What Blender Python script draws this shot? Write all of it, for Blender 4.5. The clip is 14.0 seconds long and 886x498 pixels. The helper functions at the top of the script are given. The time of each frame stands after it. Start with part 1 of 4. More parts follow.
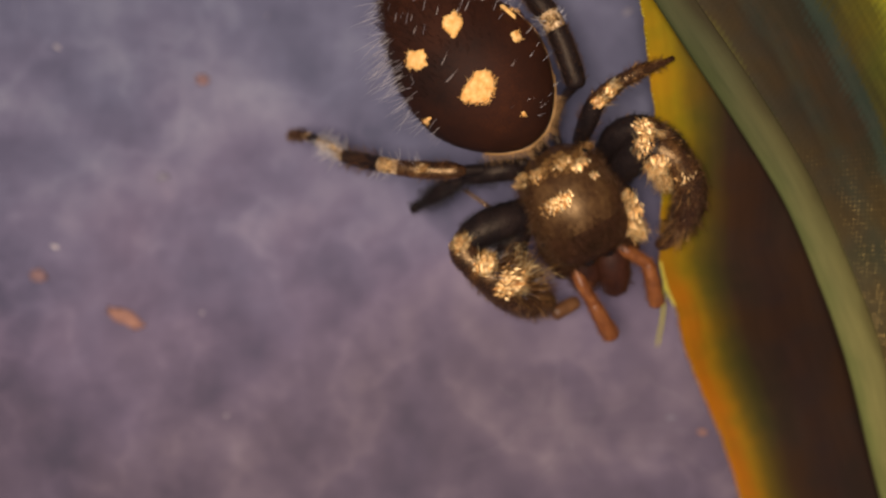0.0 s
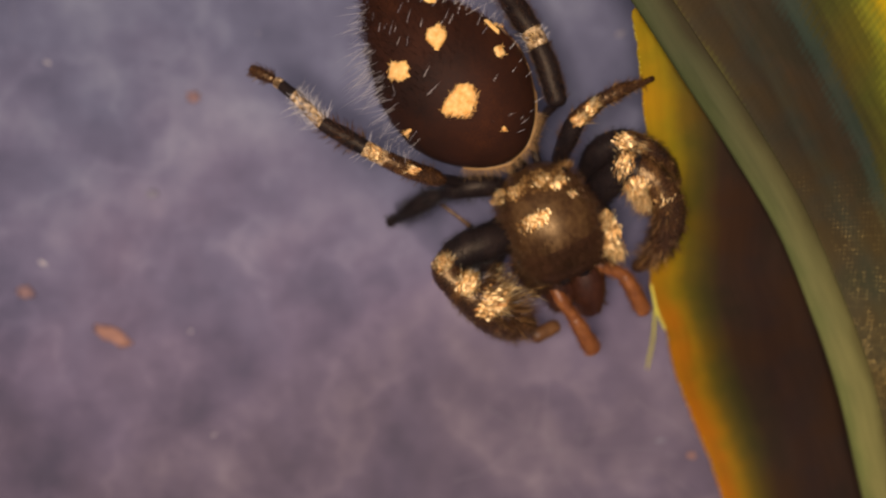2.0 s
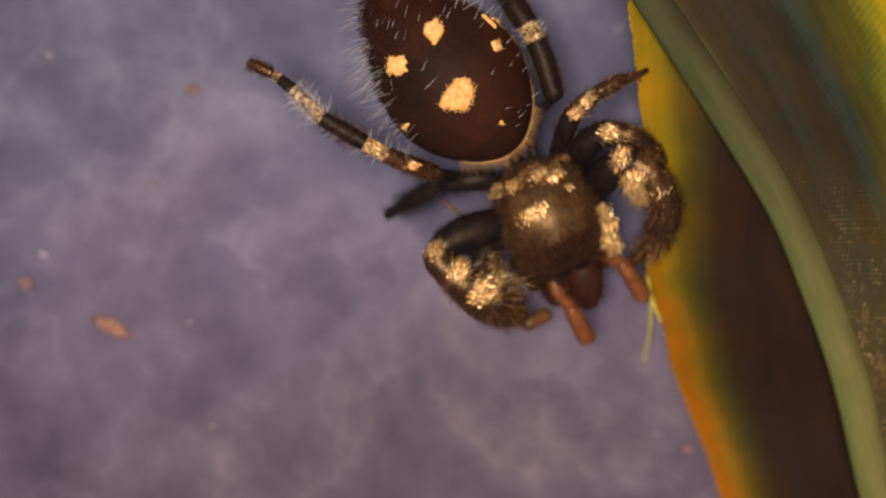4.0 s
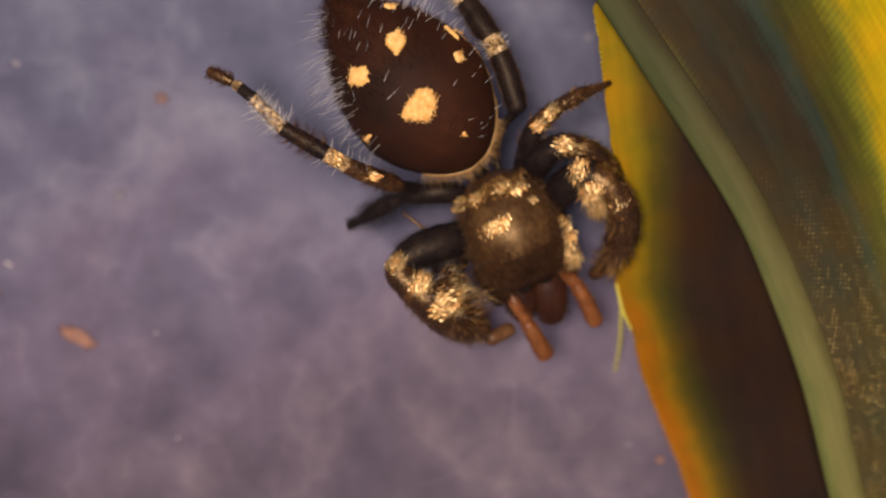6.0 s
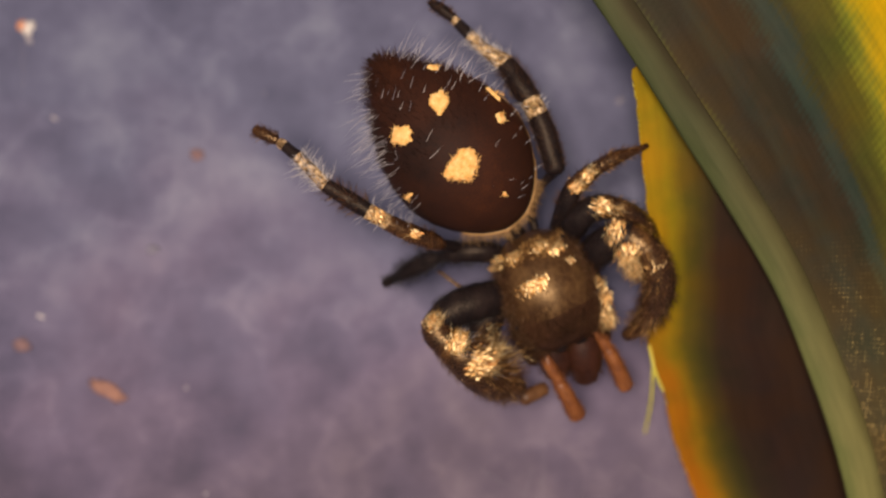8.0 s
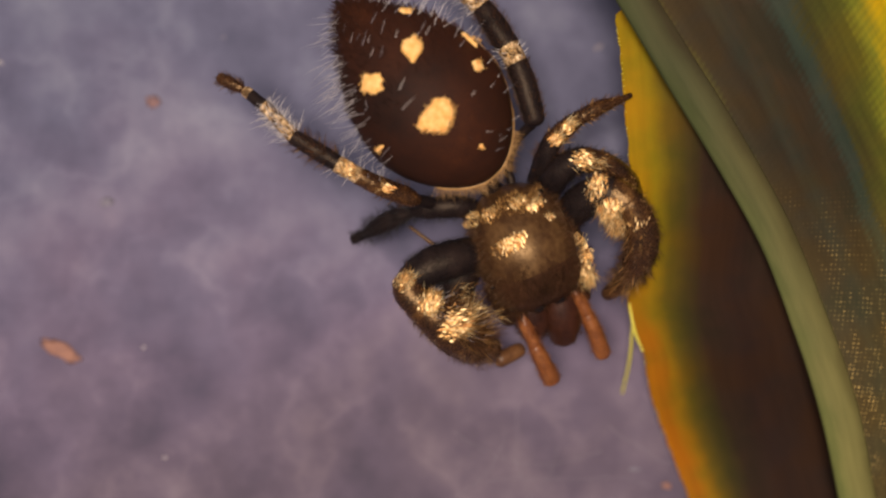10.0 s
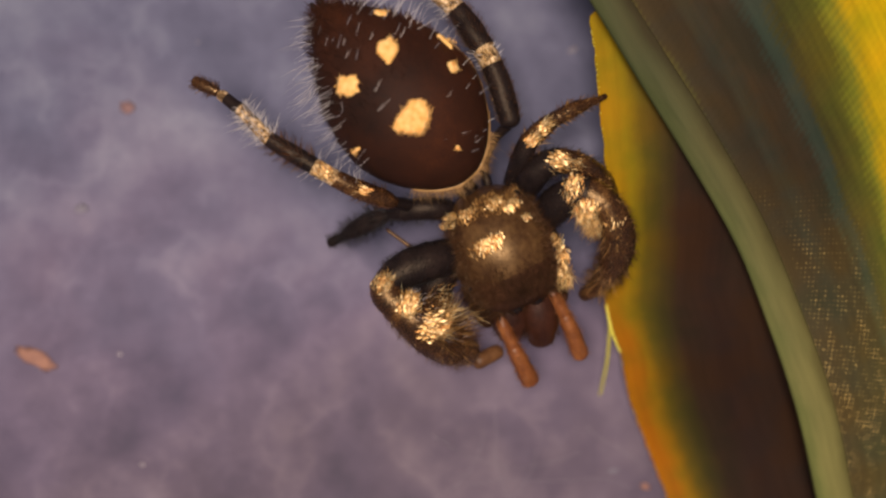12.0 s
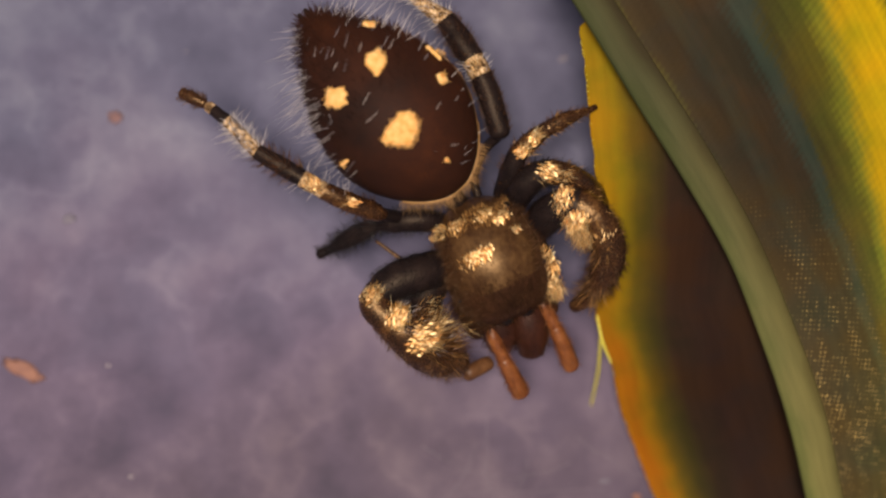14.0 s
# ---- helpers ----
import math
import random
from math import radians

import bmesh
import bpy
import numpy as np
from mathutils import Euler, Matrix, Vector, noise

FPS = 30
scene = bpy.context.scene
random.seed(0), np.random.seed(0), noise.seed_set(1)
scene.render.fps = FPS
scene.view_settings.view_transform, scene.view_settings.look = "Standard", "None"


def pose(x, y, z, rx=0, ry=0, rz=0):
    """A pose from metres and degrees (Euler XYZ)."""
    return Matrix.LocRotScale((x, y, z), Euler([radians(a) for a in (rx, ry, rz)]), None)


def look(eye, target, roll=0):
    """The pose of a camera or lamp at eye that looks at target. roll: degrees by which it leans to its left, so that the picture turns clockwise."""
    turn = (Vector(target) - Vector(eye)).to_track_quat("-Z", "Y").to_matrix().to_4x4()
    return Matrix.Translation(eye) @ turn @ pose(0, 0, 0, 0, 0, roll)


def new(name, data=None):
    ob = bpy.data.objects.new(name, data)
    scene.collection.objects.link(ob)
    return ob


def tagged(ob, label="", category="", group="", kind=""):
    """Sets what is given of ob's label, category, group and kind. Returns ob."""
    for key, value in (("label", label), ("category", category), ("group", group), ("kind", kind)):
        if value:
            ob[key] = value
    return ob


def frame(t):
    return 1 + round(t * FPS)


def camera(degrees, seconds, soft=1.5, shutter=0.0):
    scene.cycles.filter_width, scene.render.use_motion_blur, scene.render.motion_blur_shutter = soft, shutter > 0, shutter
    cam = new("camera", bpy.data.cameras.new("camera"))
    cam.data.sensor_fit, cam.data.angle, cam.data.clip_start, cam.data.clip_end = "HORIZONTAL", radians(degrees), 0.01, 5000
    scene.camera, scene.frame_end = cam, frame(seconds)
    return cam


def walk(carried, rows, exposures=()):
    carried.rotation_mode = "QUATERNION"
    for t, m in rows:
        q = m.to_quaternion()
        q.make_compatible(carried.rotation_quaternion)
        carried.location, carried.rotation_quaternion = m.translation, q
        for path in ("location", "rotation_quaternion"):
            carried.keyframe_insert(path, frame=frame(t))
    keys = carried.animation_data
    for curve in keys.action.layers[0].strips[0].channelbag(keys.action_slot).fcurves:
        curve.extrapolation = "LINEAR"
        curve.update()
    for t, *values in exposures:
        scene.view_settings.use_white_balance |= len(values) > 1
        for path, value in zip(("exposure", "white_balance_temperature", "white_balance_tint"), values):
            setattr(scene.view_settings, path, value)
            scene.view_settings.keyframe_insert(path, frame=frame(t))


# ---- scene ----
# All sizes below are in millimetres of the real thing; MM turns them into metres.
MM = 0.001

cam = camera(40, 14.0, soft=2.3)
cam.data.dof.use_dof = True
cam.data.dof.focus_distance = 28.5 * MM
cam.data.dof.aperture_fstop = 54.0
# seconds, x, y, z in mm, turns in degrees
PATH = [
    (0, 0.001, -0.004, 36.545, -0.138, 0.620, -0.429),
    (0.5, -0.438, -0.480, 36.408, 0.400, -0.425, -0.066),
    (1, -0.551, -0.428, 36.541, 1.040, -0.449, 0.196),
    (1.5, -0.122, -0.235, 36.424, 0.498, 0.366, -0.069),
    (2, -0.092, 0.279, 36.423, 0.378, 0.018, 0.127),
    (2.5, -0.072, 0.252, 36.404, 0.713, 0.248, 0.164),
    (3, 0.099, 0.463, 36.464, 0.484, 0.103, 0.149),
    (5.3, 0.417, -0.937, 36.542, 2.407, 0.922, 0.734),
    (5.5, 0.520, -0.855, 36.477, 2.927, 0.386, 0.725),
    (6, 0.792, -0.807, 36.269, 2.198, -0.127, 0.334),
    (6.5, 0.727, -0.755, 36.176, 2.167, 0.005, 0.432),
    (7, 0.728, -0.591, 36.151, 1.972, -0.131, 0.348),
    (7.2, 0.681, -0.340, 36.799, 2.552, -0.414, 0.813),
    (7.3, 0.657, -0.214, 37.123, 3.585, -0.418, 1.045),
    (7.4, 0.634, -0.088, 37.447, 4.868, 0.494, 1.278),
    (7.5, 0.610, 0.037, 37.772, 5.727, 2.005, 1.510),
    (7.7, 0.319, -0.336, 37.246, 6.149, 2.167, 1.377),
    (7.85, 0.101, -0.615, 36.852, 5.377, 1.288, 1.278),
    (8, -0.118, -0.895, 36.458, 5.071, -0.144, 1.178),
    (8.2, -0.051, -0.700, 36.096, 4.288, -0.103, 1.079),
    (10.3, -0.535, -0.501, 34.870, 2.430, -3.128, 1.123),
    (10.5, -0.603, -0.624, 34.925, 2.612, -3.745, 0.786),
    (11, -0.518, -0.584, 34.889, 2.715, -3.780, 0.580),
    (11.5, -0.562, -0.719, 34.893, 2.868, -3.420, 0.606),
    (12, -0.441, -0.697, 34.887, 2.950, -3.139, 0.525),
    (12.5, -0.417, -0.576, 34.907, 2.856, -2.894, 0.558),
    (13, -0.350, -0.577, 34.886, 2.882, -2.944, 0.470),
    (13.5, -0.285, -0.360, 34.810, 2.601, -3.132, 0.473),
    (14, -0.342, -0.409, 34.738, 2.964, -3.441, 0.397),
]
walk(cam, [(t, pose(x * MM, y * MM, z * MM, rx, ry, rz)) for t, x, y, z, rx, ry, rz in PATH],
     [(0, -0.11), (3.0, -0.10), (5.3, -0.10), (7.3, 0.0), (14.0, 0.0)])

# ---- light ----
# soft daylight of the room from above
SKY_SUN = Vector((-0.25, -0.13, 1.0)).normalized()
world = bpy.data.worlds.new("world")
scene.world = world
world.use_nodes = True
wn = world.node_tree.nodes
sky = wn.new("ShaderNodeTexSky")
sky.sky_type = "NISHITA"
sky.sun_disc = False
sky.air_density, sky.dust_density, sky.ozone_density = 0.6, 6.0, 1.0
sky.sun_elevation = math.asin(SKY_SUN.z)
sky.sun_rotation = math.atan2(SKY_SUN.x, SKY_SUN.y)
wn["Background"].inputs["Strength"].default_value = 0.037
world.node_tree.links.new(sky.outputs["Color"], wn["Background"].inputs["Color"])

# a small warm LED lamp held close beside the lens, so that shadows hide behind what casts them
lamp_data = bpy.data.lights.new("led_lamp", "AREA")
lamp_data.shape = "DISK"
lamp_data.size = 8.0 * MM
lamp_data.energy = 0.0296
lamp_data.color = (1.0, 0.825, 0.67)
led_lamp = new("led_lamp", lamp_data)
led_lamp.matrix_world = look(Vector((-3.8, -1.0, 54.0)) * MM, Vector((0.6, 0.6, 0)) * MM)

# ---- materials ----
def nodes_of(name):
    m = bpy.data.materials.new(name)
    m.use_nodes = True
    n, k = m.node_tree.nodes, m.node_tree.links
    return m, n, k, n["Principled BSDF"]


def ramp(n, stops):
    r = n.new("ShaderNodeValToRGB")
    while len(r.color_ramp.elements) < len(stops):
        r.color_ramp.elements.new(0.5)
    for e, (at, c) in zip(r.color_ramp.elements, stops):
        e.position, e.color = at, (*c, 1)
    return r


def noise_node(n, k, coord, per_mm, detail=4.0, rough=0.6):
    t = n.new("ShaderNodeTexNoise")
    t.inputs["Scale"].default_value = per_mm / MM
    t.inputs["Detail"].default_value = detail
    t.inputs["Roughness"].default_value = rough
    k.new(coord, t.inputs["Vector"])
    return t


WARM = (1.0, 0.68, 0.36)


def mottled(name, stops, per_mm, roughness=0.5, fine=12.0, relief=0.01, specular=0.5, metal=0.0, strands=0.0, gleam=(1, 1, 1)):
    """A surface with blotches of per_mm and a fine grain that shifts its gloss and relief."""
    m, n, k, b = nodes_of(name)
    co = n.new("ShaderNodeTexCoord").outputs["Object"]
    big, small = noise_node(n, k, co, per_mm), noise_node(n, k, co, fine, 3)
    mix = n.new("ShaderNodeMix")
    mix.inputs["Factor"].default_value = 0.3
    k.new(big.outputs["Fac"], mix.inputs["A"])
    k.new(small.outputs["Fac"], mix.inputs["B"])
    r = ramp(n, stops)
    tint = mix.outputs["Result"]
    if strands:
        # every hair has a shade of its own
        own = n.new("ShaderNodeMix")
        own.inputs["Factor"].default_value = strands
        k.new(tint, own.inputs["A"])
        k.new(n.new("ShaderNodeNewGeometry").outputs["Random Per Island"], own.inputs["B"])
        tint = own.outputs["Result"]
    k.new(tint, r.inputs["Fac"])
    k.new(r.outputs["Color"], b.inputs["Base Color"])
    gloss = n.new("ShaderNodeMapRange")
    gloss.inputs["To Min"].default_value = max(0.05, roughness - 0.12)
    gloss.inputs["To Max"].default_value = min(1.0, roughness + 0.12)
    k.new(small.outputs["Fac"], gloss.inputs["Value"])
    k.new(gloss.outputs["Result"], b.inputs["Roughness"])
    bump = n.new("ShaderNodeBump")
    bump.inputs["Strength"].default_value = 0.7
    bump.inputs["Distance"].default_value = relief * MM
    k.new(small.outputs["Fac"], bump.inputs["Height"])
    k.new(bump.outputs["Normal"], b.inputs["Normal"])
    b.inputs["Specular IOR Level"].default_value = specular
    b.inputs["Specular Tint"].default_value = (*gleam, 1)
    b.inputs["Metallic"].default_value = metal
    return m


def ground_material():
    m, n, k, b = nodes_of("mauve_ground")
    co = n.new("ShaderNodeTexCoord").outputs["Object"]
    blot = noise_node(n, k, co, 0.40, 6, 0.58)
    wide = noise_node(n, k, co, 0.12, 4, 0.55)
    grit = noise_node(n, k, co, 3.0, 4, 0.6)
    r = ramp(n, [(0.370, (0.073, 0.067, 0.120)), (0.450, (0.112, 0.098, 0.166)), (0.53, (0.150, 0.131, 0.211)), (0.600, (0.200, 0.178, 0.260)), (0.710, (0.290, 0.268, 0.350))])
    patch = noise_node(n, k, co, 0.11, 4, 0.6)
    vein = noise_node(n, k, co, 0.22, 5, 0.55)
    fold = n.new("ShaderNodeMapRange")
    ridge = n.new("ShaderNodeMath")
    ridge.operation = "SUBTRACT"
    k.new(vein.outputs["Fac"], ridge.inputs[0])
    ridge.inputs[1].default_value = 0.5
    size = n.new("ShaderNodeMath")
    size.operation = "ABSOLUTE"
    k.new(ridge.outputs[0], size.inputs[0])
    k.new(size.outputs[0], fold.inputs["Value"])
    fold.inputs["From Max"].default_value = 0.035
    fold.inputs["To Min"].default_value, fold.inputs["To Max"].default_value = 0.045, 0.0
    mid = n.new("ShaderNodeMix")
    mid.inputs["Factor"].default_value = 0.45
    k.new(blot.outputs["Fac"], mid.inputs["A"])
    k.new(patch.outputs["Fac"], mid.inputs["B"])
    tone = n.new("ShaderNodeMath")
    k.new(mid.outputs["Result"], tone.inputs[0])
    k.new(fold.outputs["Result"], tone.inputs[1])
    k.new(tone.outputs[0], r.inputs["Fac"])
    # broad bands along Y, from bluish to darker brown-mauve
    place = n.new("ShaderNodeSeparateXYZ")
    k.new(co, place.inputs["Vector"])
    turn = n.new("ShaderNodeMath")
    turn.operation = "MULTIPLY"
    k.new(place.outputs["Y"], turn.inputs[0])
    turn.inputs[1].default_value = -2 * math.pi / (38 * MM)
    wave = n.new("ShaderNodeMath")
    wave.operation = "SINE"
    k.new(turn.outputs[0], wave.inputs[0])
    run = n.new("ShaderNodeMapRange")
    run.inputs["From Min"].default_value, run.inputs["From Max"].default_value = -1.0, 1.0
    k.new(wave.outputs[0], run.inputs["Value"])
    both = n.new("ShaderNodeMath")
    both.operation = "MULTIPLY_ADD"
    k.new(wide.outputs["Fac"], both.inputs[0])
    both.inputs[1].default_value = 1.2
    lower = n.new("ShaderNodeMath")
    lower.operation = "SUBTRACT"
    k.new(run.outputs["Result"], lower.inputs[0])
    lower.inputs[1].default_value = 0.6
    k.new(lower.outputs[0], both.inputs[2])
    hue = ramp(n, [(0.12, (0.84, 0.97, 1.00)), (0.45, (0.98, 0.97, 1.0)), (0.62, (1.04, 0.93, 0.94)), (0.95, (0.75, 0.64, 0.61))])
    k.new(both.outputs[0], hue.inputs["Fac"])
    mul = n.new("ShaderNodeMix")
    mul.data_type, mul.blend_type = "RGBA", "MULTIPLY"
    mul.inputs["Factor"].default_value = 1.0
    k.new(r.outputs["Color"], mul.inputs["A"])
    k.new(hue.outputs["Color"], mul.inputs["B"])
    k.new(mul.outputs["Result"], b.inputs["Base Color"])
    b.inputs["Roughness"].default_value = 0.75
    bump = n.new("ShaderNodeBump")
    bump.inputs["Strength"].default_value = 0.5
    bump.inputs["Distance"].default_value = 0.06 * MM
    k.new(grit.outputs["Fac"], bump.inputs["Height"])
    k.new(bump.outputs["Normal"], b.inputs["Normal"])
    return m


def leaf_material(name, stops, width, thread=0.16, weave=0.01, glint=1.0, second=None, relief=0.0025, uneven=0.16, hatch=0.0, patch=0.0, turns=(7.5, 10.0), lean=0.0):
    """Printed cloth with colour set across the leaf (U, mm / width), streaked along it, with a fine weave of threads.
    """
    m, n, k, b = nodes_of(name)
    uv = n.new("ShaderNodeTexCoord").outputs["UV"]
    sep = n.new("ShaderNodeSeparateXYZ")
    k.new(uv, sep.inputs["Vector"])
    co = n.new("ShaderNodeTexCoord").outputs["Object"]
    # uneven dye: wide wobble and long streaks
    wob = noise_node(n, k, co, 0.5, 4, 0.6)
    stretch = n.new("ShaderNodeMapping")
    stretch.inputs["Scale"].default_value = (6.0, 0.5, 1.0)
    k.new(uv, stretch.inputs["Vector"])
    streak = n.new("ShaderNodeTexNoise")
    streak.inputs["Scale"].default_value = 6.0
    streak.inputs["Detail"].default_value = 5.0
    k.new(stretch.outputs["Vector"], streak.inputs["Vector"])

    def math_node(op, a, c):
        q = n.new("ShaderNodeMath")
        q.operation = op
        for socket, v in zip(q.inputs, (a, c)):
            if isinstance(v, (int, float)):
                socket.default_value = v
            elif v is not None:
                k.new(v, socket)
        return q.outputs[0]

    shift = math_node("MULTIPLY", math_node("SUBTRACT", wob.outputs["Fac"], 0.5), 0.10)
    shift2 = math_node("MULTIPLY", math_node("SUBTRACT", streak.outputs["Fac"], 0.5), 0.05)
    um = math_node("MULTIPLY", sep.outputs["X"], width * 2 * math.pi / thread)
    vm = math_node("MULTIPLY", sep.outputs["Y"], width * 2 * math.pi / thread)
    w1 = math_node("SINE", math_node("SUBTRACT", um, math_node("MULTIPLY", vm, 0.35)), None)
    w2 = math_node("SINE", math_node("ADD", vm, math_node("MULTIPLY", um, 0.35)), None)
    # the dye creeps along single threads
    creep = math_node("MULTIPLY", math_node("MULTIPLY", w2, wob.outputs["Fac"]), hatch)
    across = math_node("ADD", math_node("ADD", sep.outputs["X"], creep), math_node("ADD", shift, shift2))
    if lean:
        # the yellow flush runs aslant to the edge
        spot = n.new("ShaderNodeSeparateXYZ")
        k.new(co, spot.inputs["Vector"])
        slant = n.new("ShaderNodeMapRange")
        slant.inputs["From Min"].default_value, slant.inputs["From Max"].default_value = 16.1 * MM, 9.5 * MM
        slant.inputs["To Min"].default_value, slant.inputs["To Max"].default_value = -0.08 * lean, 0.14 * lean
        k.new(spot.outputs["Y"], slant.inputs["Value"])
        inner = n.new("ShaderNodeMapRange")
        inner.inputs["From Min"].default_value, inner.inputs["From Max"].default_value = 0.42, 0.66
        k.new(sep.outputs["X"], inner.inputs["Value"])
        across = math_node("ADD", across, math_node("MULTIPLY", slant.outputs["Result"], inner.outputs["Result"]))
    r = ramp(n, stops)
    k.new(across, r.inputs["Fac"])
    # threads, crossing at a slant
    cloth = math_node("MULTIPLY", w1, w2)
    tone = n.new("ShaderNodeMapRange")
    tone.inputs["From Min"].default_value, tone.inputs["From Max"].default_value = -1, 1
    tone.inputs["To Min"].default_value, tone.inputs["To Max"].default_value = 1 - weave, 1 + weave
    k.new(cloth, tone.inputs["Value"])
    mul = n.new("ShaderNodeMix")
    mul.data_type, mul.blend_type = "RGBA", "MULTIPLY"
    mul.inputs["Factor"].default_value = 1.0
    leaf_colour = r.outputs["Color"]
    if second:
        # second ramp towards the stalk: orange dye on LOWER, painted-in brightness on UPPER and RIM
        r2 = ramp(n, second)
        k.new(across, r2.inputs["Fac"])
        place = n.new("ShaderNodeSeparateXYZ")
        k.new(co, place.inputs["Vector"])
        turn = n.new("ShaderNodeMapRange")
        turn.inputs["From Min"].default_value, turn.inputs["From Max"].default_value = turns[0] * MM, turns[1] * MM
        k.new(place.outputs["Y"], turn.inputs["Value"])
        two = n.new("ShaderNodeMix")
        two.data_type = "RGBA"
        k.new(turn.outputs["Result"], two.inputs["Factor"])
        k.new(r2.outputs["Color"], two.inputs["A"])
        k.new(leaf_colour, two.inputs["B"])
        leaf_colour = two.outputs["Result"]
    if patch:
        # blotches where brown dye or teal dye took better
        blotch = noise_node(n, k, co, 0.55, 3, 0.55)
        took = ramp(n, [(0.36, (0.80, 0.92, 0.92)), (0.48, (1.0, 1.0, 1.0)), (0.62, (1.16, 1.02, 0.80))])
        k.new(blotch.outputs["Fac"], took.inputs["Fac"])
        stain = n.new("ShaderNodeMix")
        stain.data_type, stain.blend_type = "RGBA", "MULTIPLY"
        stain.inputs["Factor"].default_value = patch
        k.new(leaf_colour, stain.inputs["A"])
        k.new(took.outputs["Color"], stain.inputs["B"])
        leaf_colour = stain.outputs["Result"]
    k.new(leaf_colour, mul.inputs["A"])
    fade = n.new("ShaderNodeMapRange")
    fade.inputs["From Min"].default_value, fade.inputs["From Max"].default_value = 0.3, 0.7
    fade.inputs["To Min"].default_value, fade.inputs["To Max"].default_value = 1 - uneven, 1 + uneven
    k.new(streak.outputs["Fac"], fade.inputs["Value"])
    k.new(math_node("MULTIPLY", tone.outputs["Result"], fade.outputs["Result"]), mul.inputs["B"])
    # specular glints of the threads, painted into the base colour as gold dots
    glint_thread = n.new("ShaderNodeMapRange")
    glint_thread.inputs["From Min"].default_value, glint_thread.inputs["From Max"].default_value = 0.52, 0.80
    k.new(cloth, glint_thread.inputs["Value"])
    along = n.new("ShaderNodeMapping")
    along.inputs["Scale"].default_value = (20.0, 5.0, 1.0)
    k.new(uv, along.inputs["Vector"])
    glint_noise = n.new("ShaderNodeTexNoise")
    glint_noise.inputs["Scale"].default_value = 1.0
    glint_noise.inputs["Detail"].default_value = 3.0
    k.new(along.outputs["Vector"], glint_noise.inputs["Vector"])
    glint_at = n.new("ShaderNodeMapRange")
    glint_at.inputs["From Min"].default_value, glint_at.inputs["From Max"].default_value = 0.40, 0.68
    k.new(glint_noise.outputs["Fac"], glint_at.inputs["Value"])
    mid = n.new("ShaderNodeMapRange")
    mid.inputs["From Min"].default_value, mid.inputs["From Max"].default_value = 0.52, 0.42
    k.new(sep.outputs["X"], mid.inputs["Value"])
    place2 = n.new("ShaderNodeSeparateXYZ")
    k.new(co, place2.inputs["Vector"])
    glint_zone = n.new("ShaderNodeMapRange")
    glint_zone.inputs["From Min"].default_value, glint_zone.inputs["From Max"].default_value = 11.5 * MM, 6.5 * MM
    glint_zone.inputs["To Min"].default_value = 0.0
    k.new(place2.outputs["Y"], glint_zone.inputs["Value"])
    gold = n.new("ShaderNodeMix")
    gold.data_type = "RGBA"
    # some threads get a stronger painted glint than their neighbours
    odd = noise_node(n, k, co, 5.0, 1, 0.5)
    each = n.new("ShaderNodeMapRange")
    each.inputs["From Min"].default_value, each.inputs["From Max"].default_value = 0.42, 0.62
    each.inputs["To Min"].default_value = 0.05
    k.new(odd.outputs["Fac"], each.inputs["Value"])
    k.new(math_node("MULTIPLY", math_node("MULTIPLY", math_node("MULTIPLY", glint_thread.outputs["Result"], each.outputs["Result"]), math_node("MULTIPLY", math_node("MULTIPLY", glint_at.outputs["Result"], glint_zone.outputs["Result"]), mid.outputs["Result"])), glint), gold.inputs["Factor"])
    k.new(mul.outputs["Result"], gold.inputs["A"])
    gold.inputs["B"].default_value = (0.95, 0.66, 0.22, 1)
    k.new(gold.outputs["Result"], b.inputs["Base Color"])
    b.inputs["Roughness"].default_value = 0.7
    b.inputs["Specular IOR Level"].default_value = 0.12
    bump = n.new("ShaderNodeBump")
    bump.inputs["Strength"].default_value = 0.6
    bump.inputs["Distance"].default_value = relief * MM
    k.new(cloth, bump.inputs["Height"])
    k.new(bump.outputs["Normal"], b.inputs["Normal"])
    return m


GROUND = ground_material()
# second: lower end painted lighter and more olive, offsetting the lamp's falloff
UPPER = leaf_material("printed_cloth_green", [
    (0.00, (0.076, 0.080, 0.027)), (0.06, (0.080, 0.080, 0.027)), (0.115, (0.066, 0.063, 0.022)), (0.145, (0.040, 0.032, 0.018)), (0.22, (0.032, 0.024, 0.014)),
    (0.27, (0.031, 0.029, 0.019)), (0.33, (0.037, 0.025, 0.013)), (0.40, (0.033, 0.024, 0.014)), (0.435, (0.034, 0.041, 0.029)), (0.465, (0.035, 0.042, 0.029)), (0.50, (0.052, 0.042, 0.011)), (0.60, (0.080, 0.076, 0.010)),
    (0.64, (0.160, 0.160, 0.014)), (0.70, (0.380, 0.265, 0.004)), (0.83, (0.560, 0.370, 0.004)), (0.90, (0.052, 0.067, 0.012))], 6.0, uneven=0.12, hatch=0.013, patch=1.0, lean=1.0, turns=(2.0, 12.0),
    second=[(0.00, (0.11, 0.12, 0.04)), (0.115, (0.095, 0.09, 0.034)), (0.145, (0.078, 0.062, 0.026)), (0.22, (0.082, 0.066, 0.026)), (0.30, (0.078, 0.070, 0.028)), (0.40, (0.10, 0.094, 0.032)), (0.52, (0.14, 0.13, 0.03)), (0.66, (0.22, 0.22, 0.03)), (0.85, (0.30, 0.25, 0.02))])
